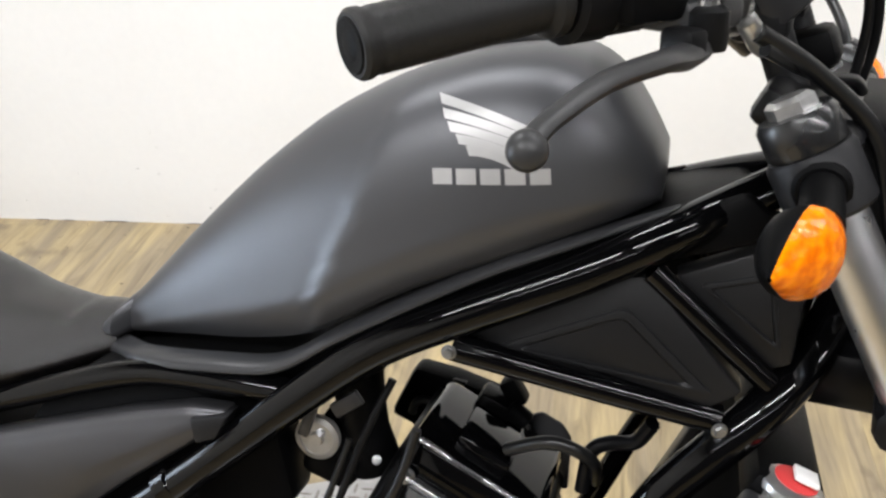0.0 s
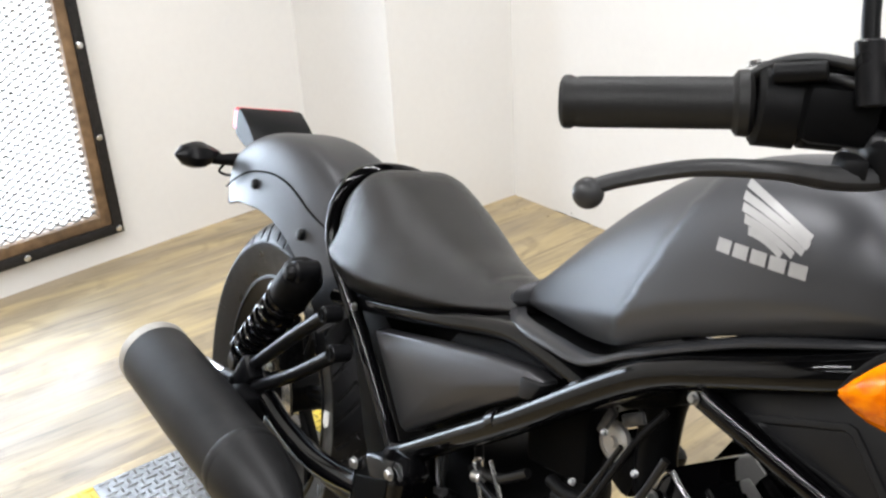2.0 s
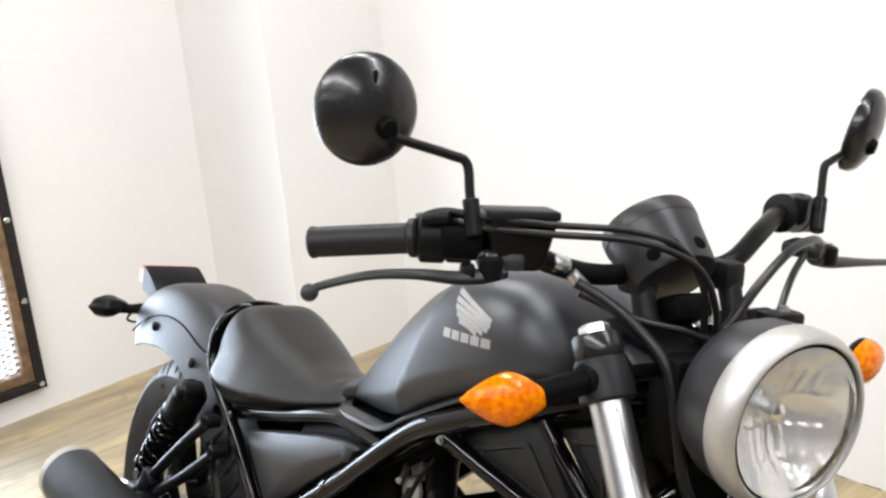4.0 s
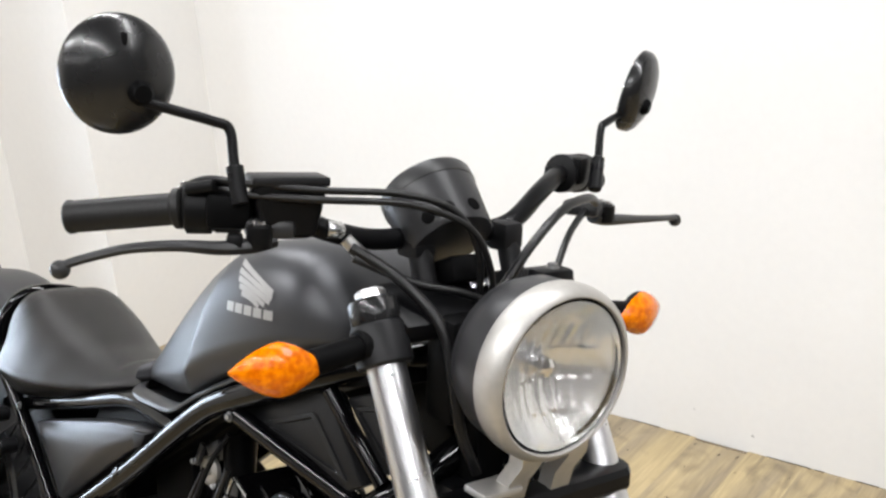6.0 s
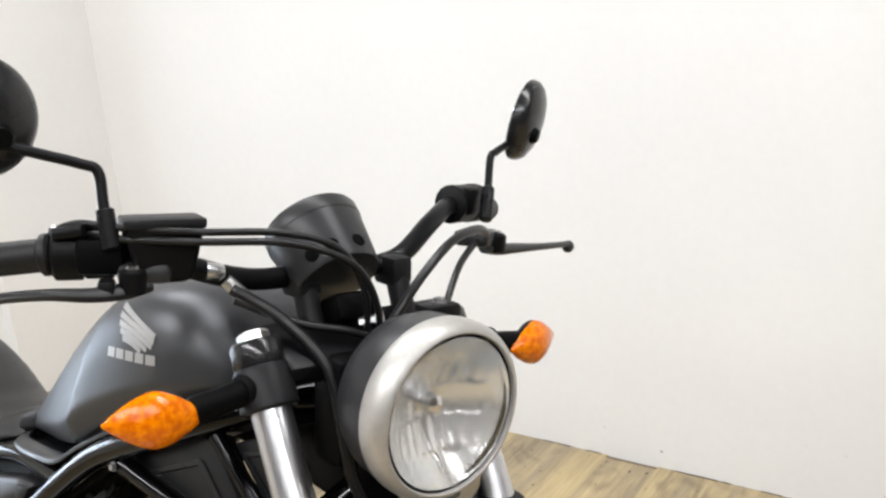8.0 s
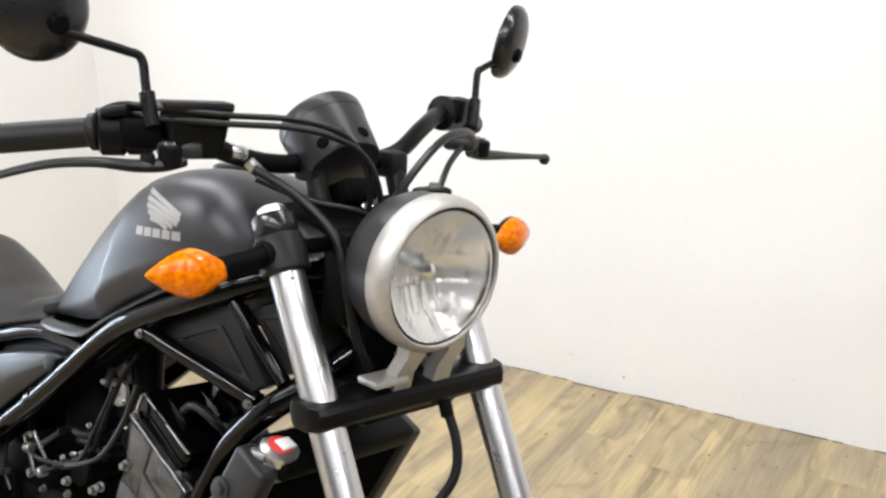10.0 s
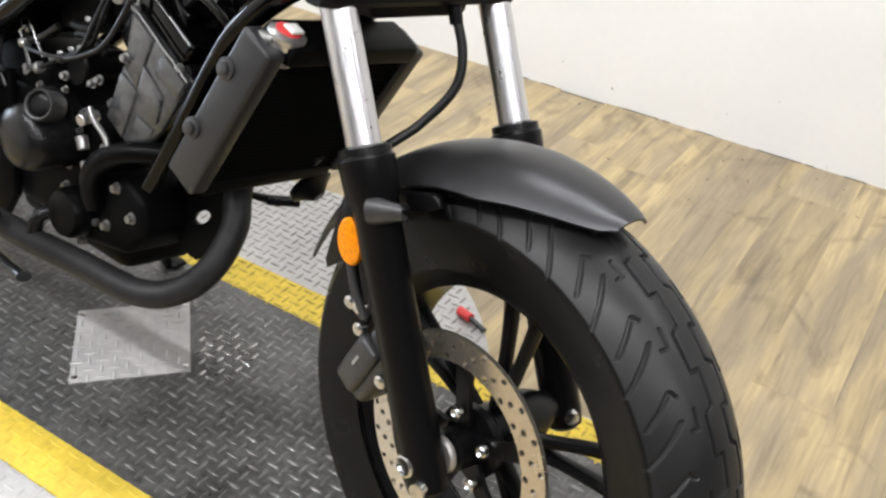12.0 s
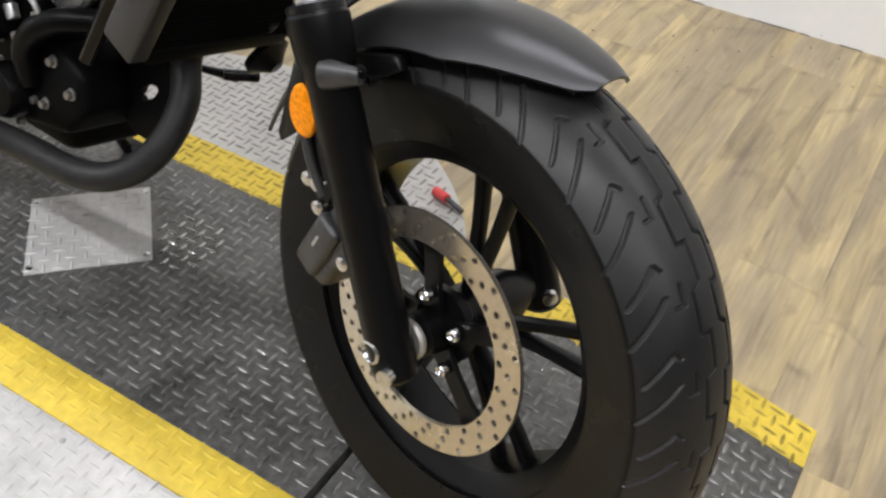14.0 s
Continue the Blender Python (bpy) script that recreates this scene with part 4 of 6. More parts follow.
# shock absorbers
def shock(s):
    top, low = Vector((0.185, -0.175, 0.655)), Vector((-0.045, -0.160, 0.405))
    if s < 0:
        top.y, low.y = -top.y, -low.y
    ax = (low - top).normalized()
    body = fixed("shock_absorber", lathe([(0.014, -0.012), (0.026, 0.0), (0.032, 0.012), (0.032, 0.070), (0.029, 0.077), (0.012, 0.078), (0.012, (low - top).length)], top, ax, 24, up=(0, 1, 0)), M_PLAS, "black rear shock absorber with coil spring")
    side, q = ax.orthogonal().normalized(), None
    q = ax.cross(side)
    pts = []
    for k in range(8 * 12 + 1):
        a = 2 * math.pi * k / 12
        h = 0.078 + (0.290 - 0.078) * k / 96
        pts.append(top + ax * h + 0.027 * (math.cos(a) * side + math.sin(a) * q))
    part("spring", tube(pts, 0.0058, 8, 1), M_GLOSS, body, "gloss black coil spring")
    part("eye", rod(top + Vector((0, -0.02, 0)), top + Vector((0, 0.02, 0)), 0.018, 20), M_SATIN, body)
    part("top_nut", lathe([(0.013, 0), (0.013, 0.006), (0.009, 0.012), (0.004, 0.013)], top + Vector((0, -0.02 * (1 if s > 0 else -1), 0)), (0, -s, 0), 18), M_SATIN, body)
    part("eye", rod(low + Vector((0, -0.018, 0)), low + Vector((0, 0.018, 0)), 0.016, 20), M_SATIN, body)
    part("collar", lathe([(0.032, 0.073), (0.034, 0.079), (0.029, 0.084)], top, ax, 24), M_GLOSS, body)


shock(1), shock(-1)
# passenger footrest bracket
BR = [[(0.290, -0.185, 0.632), (0.20, -0.188, 0.560), (0.075, -0.190, 0.452)], [(0.328, -0.182, 0.590), (0.21, -0.188, 0.500), (0.085, -0.190, 0.420)]]
for pts in BR:
    b = fixed("footrest_bracket", tube(pts, 0.0105, 12, 5), M_SATIN, "black tubular footrest bracket")
    part("boss", rod((pts[0][0], -0.194, pts[0][2]), (pts[0][0], -0.165, pts[0][2]), 0.0122, 18), M_SATIN, b)
    part("boss_bolt", lathe([(0.0085, 0), (0.0085, 0.002), (0.005, 0.001)], (pts[0][0], -0.1945, pts[0][2]), (0, -1, 0), 6), M_HOLE, b)
fr = fixed("footrest_bracket", block((0.045, 0.03, 0.075), Matrix.Translation((0.065, -0.192, 0.430)) @ Matrix.Rotation(radians(35), 4, "Y"), 0.008), M_SATIN, "black cast footrest bracket")
part("footrest", rod((0.03, -0.195, 0.405), (-0.09, -0.205, 0.385), 0.0105, 16), M_CHROME, fr, "folded chrome passenger footrest")
part("footrest_rubber", rod((0.045, -0.20, 0.41), (0.0, -0.203, 0.40), 0.0155, 16), M_SATIN, fr)

# tail light, rear signals
TAIL = [(-0.455, 0.768), (-0.448, 0.773), (-0.438, 0.772), (-0.392, 0.752), (-0.350, 0.728), (-0.342, 0.719), (-0.350, 0.711), (-0.40, 0.704), (-0.448, 0.715), (-0.455, 0.722)]
tail = fixed("tail_light", loft([[(-0.42 + (x + 0.42) * k, y, 0.74 + (z - 0.74) * k) for x, z in TAIL] for y, k in ((-0.054, 0.93), (-0.050, 1.0), (0.078, 1.0), (0.082, 0.93))]), M_CTRL, "black plastic tail light housing", 30)
part("lens", loft([[(x, 0.014 + y * w, 0.746 + z * h) for y, z in ((-1, -0.8), (-0.94, -1), (0.94, -1), (1, -0.8), (1, 0.8), (0.94, 1), (-0.94, 1), (-1, 0.8))] for x, w, h in ((-0.450, 0.0665, 0.0230), (-0.476, 0.0665, 0.0230), (-0.480, 0.062, 0.019))]), M_RED, tail, "red tail lens")
part("mount", block((0.10, 0.05, 0.05), Matrix.Translation((-0.36, 0, 0.695)), 0.008), M_PLAS, tail)


def rear_signal(s):
    c = Vector((-0.375, -0.152 * s, 0.689))
    prof = [(0.003, -0.050), (0.020, -0.034), (0.0265, -0.014), (0.0265, 0.002), (0.015, 0.028), (0.009, 0.040)]
    body = fixed("rear_signal", lathe([(r, -h) for r, h in prof[::-1]], c, (0.1, -s, 0), 8, squash=(1.0, 1.15)), M_SATIN, "black rear turn signal pod")
    part("stalk", tube([(-0.372, -0.13 * s, 0.682), (-0.358, -0.10 * s, 0.686), (-0.335, -0.06 * s, 0.692)], [0.009, 0.012, 0.016], 12, 4), M_PLAS, body)
    part("lens", lathe([(0.004, 0.0), (0.017, 0.004), (0.020, 0.010)][::-1], c + Vector((-0.016, 0, 0)), (-1, 0, 0), 20, squash=(0.9, 1.5)), M_AMBER, body, "amber rear lens")
    part("loop", tube([(-0.362, -0.105 * s, 0.676), (-0.372, -0.110 * s, 0.658), (-0.356, -0.09 * s, 0.656), (-0.345, -0.075 * s, 0.685)], 0.0028, 8, 4), M_PLAS, body)


rear_signal(1), rear_signal(-1)
part("plate_bracket", block((0.09, 0.12, 0.012), Matrix.Translation((-0.40, 0, 0.655)) @ Matrix.Rotation(radians(-30), 4, "Y"), 0.004), M_PLAS, tail)

# exhaust
HEAD = [(0.955, -0.01, 0.575), (0.985, -0.012, 0.545), (1.000, -0.02, 0.50), (1.004, -0.03, 0.449), (1.028, -0.05, 0.405), (1.028, -0.08, 0.350), (1.000, -0.11, 0.305), (0.945, -0.14, 0.284), (0.826, -0.155, 0.282), (0.70, -0.165, 0.274), (0.55, -0.185, 0.285), (0.42, -0.235, 0.335), (0.36, -0.265, 0.372)]
pipe = fixed("exhaust_pipe", tube(HEAD, 0.0205, 18, 7), M_HEADP, "heat-worn dark grey exhaust header pipe")
MUF_A, MUF_B = Vector((-0.108, -0.292, 0.401)), Vector((0.40, -0.258, 0.385))
ml = (MUF_B - MUF_A).length
muffler = fixed("muffler", lathe([(0.054, 0.010), (0.0595, 0.012), (0.0605, 0.03), (0.0615, 0.20), (0.0595, ml - 0.12), (0.048, ml - 0.05), (0.030, ml - 0.012), (0.024, ml)], MUF_A, MUF_B - MUF_A, 36), M_PIPE, "satin black muffler")
part("end_cap", lathe([(0.033, 0.006), (0.037, 0.0), (0.054, -0.002), (0.0610, 0.004), (0.0615, 0.020), (0.0600, 0.024)], MUF_A, MUF_B - MUF_A, 36, caps=False), M_STEEL, muffler, "brushed steel end ring")
part("band", lathe([(0.0596, ml - 0.150), (0.0606, ml - 0.147), (0.0606, ml - 0.132), (0.0588, ml - 0.128)], MUF_A, MUF_B - MUF_A, 36, caps=False), M_PIPE, muffler, "raised seam band")
part("outlet", lathe([(0.032, 0.02), (0.030, 0.021)], MUF_A, MUF_B - MUF_A, 24), M_HOLE, muffler)
part("hanger", block((0.06, 0.10, 0.05), Matrix.Translation((0.11, -0.235, 0.405)), 0.008), M_SATIN, muffler)
TUBE2 = [(0.14, -0.185, 0.425), (0.22, -0.188, 0.418), (0.33, -0.19, 0.425), (0.44, -0.185, 0.452), (0.49, -0.18, 0.475)]
fixed("hanger_tube", tube(TUBE2, 0.0165, 14, 6), M_GLOSS, "gloss black hanger tube")
hang = fixed("footrest_hanger", plate([(0.440, 0.492), (0.468, 0.520), (0.530, 0.540), (0.552, 0.525), (0.548, 0.36), (0.52, 0.33), (0.455, 0.34), (0.438, 0.40)], -0.200, -0.150, 0.010, seg=3), M_GLOSS, "black cast footrest hanger plate")
part("recess", plate([(0.455, 0.48), (0.53, 0.515), (0.530, 0.40), (0.46, 0.37)], -0.2025, -0.199, 0.002), M_PLAS, hang)
for p in ((0.452, -0.203, 0.495), (0.535, -0.203, 0.527)):
    part("bolt", bolt(p, (0, -1, 0), 0.006, 0.006), M_BOLTD, hang)
fixed("rider_footrest", rod((0.66, -0.19, 0.30), (0.66, -0.30, 0.305), 0.014, 18), M_RUB, "black rubber rider footrest")
fixed("brake_pedal", tube([(0.56, -0.20, 0.29), (0.66, -0.215, 0.265), (0.78, -0.225, 0.262), (0.82, -0.24, 0.275)], [0.008, 0.007, 0.007, 0.011], 12, 5, flat=0.7), M_SATIN, "black brake pedal")
# left side: gear lever, footrest and side stand
fixed("gear_lever", tube([(0.70, 0.17, 0.33), (0.80, 0.19, 0.335), (0.872, 0.20, 0.345)], [0.006, 0.006, 0.010], 10, 5), M_SATIN, "black gear lever")
fixed("gear_peg", rod((0.856, 0.185, 0.345), (0.890, 0.232, 0.347), 0.0095, 14), M_RUB, "black rubber gear peg")
fixed("horn", lathe([(0.01, 0), (0.034, 0.004), (0.036, 0.014), (0.024, 0.022), (0.010, 0.034)], (1.020, 0.092, 0.457), (0.8, 0.1, -0.5), 24), M_SATIN, "round black horn")
fixed("side_stand", tube([(0.58, 0.10, 0.26), (0.56, 0.20, 0.14), (0.545, 0.262, 0.060)], [0.012, 0.011, 0.010], 12, 5), M_SATIN, "black side stand")
fixed("side_stand_foot", block((0.05, 0.03, 0.010), Matrix.Translation((0.545, 0.268, 0.072)) @ Matrix.Rotation(LEAN, 4, "X"), 0.003), M_SATIN)

# ---- front end, turned with the bars ----
FA = Vector((1.497, 0.004, 0.317))
FDIR = Vector((-0.512, 0, 1)).normalized()


def fork_at(z, y):
    return Vector((1.495 - (z - 0.32) * 0.512, y - 0.02 * (z - 0.5), z))


def fork_leg(s):
    y = -0.130 if s > 0 else 0.117
    a, b = fork_at(0.30, y), fork_at(0.640, y)
    h = (b - a).length
    leg = steered("fork_leg", lathe([(0.016, -0.020), (0.024, -0.014), (0.0265, 0.004), (0.0265, h - 0.055), (0.0320, h - 0.045), (0.0335, h - 0.004), (0.0300, h)], a, b - a, 28), M_SATIN, "black fork slider with chrome stanchion")
    part("stanchion", rod(fork_at(0.62, y), fork_at(1.0, y), 0.0205, 28), M_STAN, leg, "polished chrome stanchion")
    part("dust_seal", lathe([(0.0305, 0), (0.0305, 0.008), (0.022, 0.011)], b, FDIR, 28), M_RUB, leg)
    a2 = fork_at(0.945, y)
    part("upper_clamp", lathe([(0.027, 0), (0.0295, 0.003), (0.0295, 0.040), (0.027, 0.044)], a2, FDIR, 28), M_PLASG, leg, "dark grey upper fork clamp")
    part("fork_cap", lathe([(0.0250, 0.044), (0.0265, 0.046), (0.0265, 0.066), (0.0240, 0.070), (0.012, 0.0705)], a2, FDIR, 28), M_SHELL, leg, "gloss black fork cap")
    part("cap_hex", lathe([(0.0165, 0.069), (0.0165, 0.078), (0.013, 0.081), (0.004, 0.0812)], a2, FDIR, 6), M_ALU, leg, "bright fork cap nut")
    part("axle_clamp", block((0.058, 0.026, 0.052), Matrix.Translation((1.494, y + 0.004, 0.312)) @ Matrix.Rotation(radians(-27), 4, "Y"), 0.012, 3), M_SATIN, leg)
    return leg


leg_r, leg_l = fork_leg(1), fork_leg(-1)
part("axle_bolt", lathe([(0.019, 0), (0.019, 0.004), (0.0145, 0.005), (0.0145, 0.016), (0.011, 0.018), (0.008, 0.012)], (1.492, -0.136, 0.318), (0, -1, 0), 24), M_BOLT, leg_r, "bright axle bolt head")
part("pinch_bolt", lathe([(0.010, 0), (0.010, 0.009), (0.005, 0.010)], (1.518, -0.146, 0.302), (0.3, -1, 0), 18), M_BOLT, leg_r)
part("pinch_bolt", lathe([(0.010, 0), (0.010, 0.009), (0.005, 0.010)], (1.524, 0.112, 0.312), (0.8, -0.6, 0), 18), M_BOLT, leg_l)
part("guard_lug", lathe([(0.016, 0.0), (0.015, 0.012), (0.0095, 0.040), (0.008, 0.046)], (1.372, -0.150, 0.592), (1.0, 0.25, 0.30), 18, squash=(1.0, 0.8)), M_CALIP, leg_r, "grey cast mudguard lug")
part("lug_bolt", bolt((1.41, -0.137, 0.607), (0.4, -1, 0.1), 0.006, 0.007), M_SATIN, leg_r)
REFL = Vector((1.343, -0.146, 0.540))
refl = steered("side_reflector", lathe([(0.0155, -0.004), (0.0168, 0.0), (0.0168, 0.005), (0.015, 0.008), (0.006, 0.0095)], REFL, (0.35, -1, 0.05), 30, squash=(1.75, 1.0), up=(-0.25, 0, 1)), M_AMBERR, "oval amber side reflector")
part("backing", lathe([(0.0175, -0.006), (0.0180, -0.001)], REFL, (0.35, -1, 0.05), 30, squash=(1.7, 1.0), up=(-0.25, 0, 1)), M_PLAS, refl)
part("stay", plate([(1.322, 0.590), (1.350, 0.585), (1.345, 0.52), (1.308, 0.488), (1.302, 0.497)], -0.150, -0.146, 0.0015), M_SATIN, refl)

# lower and upper yoke
lower = steered("lower_yoke", loft([[(c.x + dx * 0.031 * e - dz * 0.0, y, c.z + dz * 0.0155) for dx, dz in ((-1, -0.45), (-0.85, -0.85), (-0.5, -1), (0.5, -1), (0.85, -0.85), (1, -0.45), (1, 0.45), (0.85, 0.85), (0.5, 1), (-0.5, 1), (-0.85, 0.85), (-1, 0.45))] for y, e in ((-0.166, 0.55), (-0.160, 0.92), (-0.150, 1.0), (-0.10, 1.0), (0.08, 1.0), (0.122, 0.98), (0.130, 0.75)) for c in (fork_at(0.803, 0),)]), M_SATIN, "black lower fork yoke", 30)
part("yoke_core", block((0.09, 0.16, 0.05), Matrix.Translation((1.20, 0, 0.79)), 0.012), M_SATIN, lower)
upper = steered("upper_yoke", block((0.075, 0.25, 0.028), Matrix.Translation((1.150, 0, 0.992)) @ Matrix.Rotation(radians(27), 4, "Y"), 0.008), M_SATIN, "black upper fork yoke")
part("stem_nut", lathe([(0.020, 0), (0.020, 0.012), (0.016, 0.015)], (1.145, 0, 1.005), FDIR, 6), M_BOLT, upper)
for y in (-0.062, 0.062):
    part("riser", rod((1.135, y, 1.0), (1.108, y, 1.068), 0.0135, 20), M_PLASG, upper, "grey handlebar riser")

# headlight
HL = Vector((1.309, -0.024, 0.957))
HAX = Vector((1, 0, -0.06)).normalized()
lamp = steered("headlight", lathe([(0.0, -0.092), (0.030, -0.092), (0.062, -0.088), (0.078, -0.075), (0.0862, -0.055), (0.0885, -0.026), (0.0885, -0.018)], HL, HAX, 56, caps=False), M_SHROUD, "round headlight with dark grey shell and brushed rim")
part("rim", lathe([(0.0885, -0.025), (0.0902, -0.021), (0.0908, -0.010), (0.0902, -0.002), (0.0880, 0.003), (0.0838, 0.0072), (0.0808, 0.0082), (0.0794, 0.0072), (0.0792, 0.002)], HL, HAX, 64, caps=False), M_STEEL, lamp, "brushed silver headlight rim")
part("gasket", lathe([(0.0797, -0.010), (0.0797, 0.0035), (0.0764, 0.0040), (0.0758, 0.0008)], HL, HAX, 56, caps=False), M_HOLE, lamp)


def lamp_reflector():
    """A bowl of stepped sectors with flutes."""
    bm = bmesh.new()
    x, z = Vector((0, 1, 0)), HAX.cross(Vector((0, 1, 0))).normalized()
    n, m_ = 120, 22
    rings = []
    for j in range(m_):
        f = j / (m_ - 1)
        ring = []
        for i in range(n):
            a = 2 * math.pi * i / n
            r = 0.0757 - 0.0655 * f
            deep = 0.0005 - 0.040 * (1 - (r / 0.0757) ** 2)
            band = int((r * math.sin(a) + 0.08) / 0.032)
            flute = 0.0014 * abs(math.sin(math.pi * (r * math.cos(a) + 0.005 * (band % 2)) / 0.013)) + 0.0018 * (band % 2)
            ring.append(bm.verts.new(HL + HAX * (deep + flute * min(1, f * 2.5)) + r * (math.cos(a) * x + math.sin(a) * z)))
        rings.append(ring)
    for p, q in zip(rings, rings[1:]):
        for i in range(n):
            bm.faces.new((p[i], p[(i + 1) % n], q[(i + 1) % n], q[i]))
    bm.faces.new(rings[-1])
    return bm


part("reflector", lamp_reflector(), M_REFL, lamp, "faceted chrome reflector", angle=25)
part("bulb_shield", lathe([(0.010, -0.042), (0.011, -0.030), (0.010, -0.020), (0.005, -0.017)], HL, HAX, 24), M_CHROME, lamp)
GLASS = [(0.0786, 0.002), (0.0784, 0.006), (0.066, 0.0115), (0.045, 0.0155), (0.022, 0.0175), (0.0, 0.018), (0.0, 0.0160), (0.022, 0.0155), (0.045, 0.0135), (0.066, 0.0095), (0.0770, 0.002), (0.0786, 0.002)]
part("glass", lathe([(r * 0.972, h) for r, h in GLASS], HL, HAX, 48, caps=False), M_GLASS, lamp, "clear fluted headlight glass").visible_shadow = False
for y in (-0.042, 0.020):
    part("bracket", loft([[(x + dx, y + dy, z) for dx, dy in ((-0.010, -0.013), (0.010, -0.013), (0.010, 0.013), (-0.010, 0.013))] for x, z in ((1.262, 0.815), (1.268, 0.838), (1.285, 0.862), (1.287, 0.878))]), M_STEEL, lamp, "bare alloy headlight bracket")
part("bracket_pad", block((0.036, 0.050, 0.009), Matrix.Translation((1.262, -0.062, 0.830)), 0.003), M_STEEL, lamp)
part("top_mount", block((0.028, 0.044, 0.016), Matrix.Translation((1.232, 0.025, 1.036)), 0.005), M_SATIN, lamp)
part("top_nut", bolt((1.234, 0.025, 1.044), (0, 0, 1), 0.0055, 0.006), M_BOLTD, lamp)
part("wiring_box", block((0.05, 0.165, 0.115), Matrix.Translation((1.185, 0.0, 0.935)), 0.01), M_PLAS, lamp)
part("wiring_box", block((0.04, 0.11, 0.12), Matrix.Translation((1.205, 0.0, 0.86)), 0.01), M_PLAS, lamp)

# instrument pod
GAX = Vector((-0.72, 0.0, 0.69)).normalized()
G0 = Vector((1.142, -0.028, 1.043))
gauge = steered("instrument_pod", lathe([(0.040, 0.018), (0.0475, 0.019), (0.0490, 0.022), (0.0535, 0.072), (0.0545, 0.080), (0.0545, 0.093), (0.052, 0.097), (0.047, 0.094)], G0, GAX, 44), M_SHROUD, "round dark instrument pod")
part("glass", lathe([(0.047, 0.092), (0.044, 0.0935), (0.01, 0.094)], G0, GAX, 40), M_GLOSS, gauge, "dark display glass")
for a in (-28, 28, 0):
    d = Vector((math.cos(radians(a)), math.sin(radians(a)) - 0.35, 0))
    d = (d - GAX * d.dot(GAX)).normalized()
    part("screw_hole", lathe([(0.008, 0.0), (0.008, 0.0012), (0.006, 0.0015)], G0 + GAX * 0.035 + d * 0.0494, d, 16), M_HOLE, gauge)
part("bezel", lathe([(0.0540, 0.0785), (0.0552, 0.0795), (0.0552, 0.0930), (0.0530, 0.0975), (0.0480, 0.0965), (0.0478, 0.0940)], G0, GAX, 44, caps=False), M_LEVER, gauge, "satin grey bezel ring")
part("pod_base", block((0.040, 0.052, 0.030), Matrix.Translation((1.140, -0.022, 1.028)) @ Matrix.Rotation(radians(-20), 4, "Y"), 0.008), M_PLAS, gauge)

# handlebar with grips, switches, levers, mirrors
BAR = [(0.985, -0.386, 1.073), (1.047, -0.293, 1.086), (1.083, -0.225, 1.086), (1.104, -0.155, 1.062), (1.108, -0.105, 1.052), (1.108, -0.05, 1.052), (1.108, 0, 1.052)]
BAR_L = [(1.108, 0.045, 1.052), (1.113, 0.082, 1.064), (1.094, 0.138, 1.093), (1.062, 0.198, 1.109), (1.030, 0.262, 1.105), (0.970, 0.352, 1.086)]
barred("handlebar", tube(BAR + BAR_L, 0.0118, 16, 6), M_SATIN, "black tubular handlebar")
for y in (-0.062, 0.062):
    steered("bar_clamp", block((0.042, 0.030, 0.036), Matrix.Translation((1.108, y, 1.056)), 0.008), M_PLASG)


def along(a, b, t):
    return Vector(a).lerp(Vector(b), t)


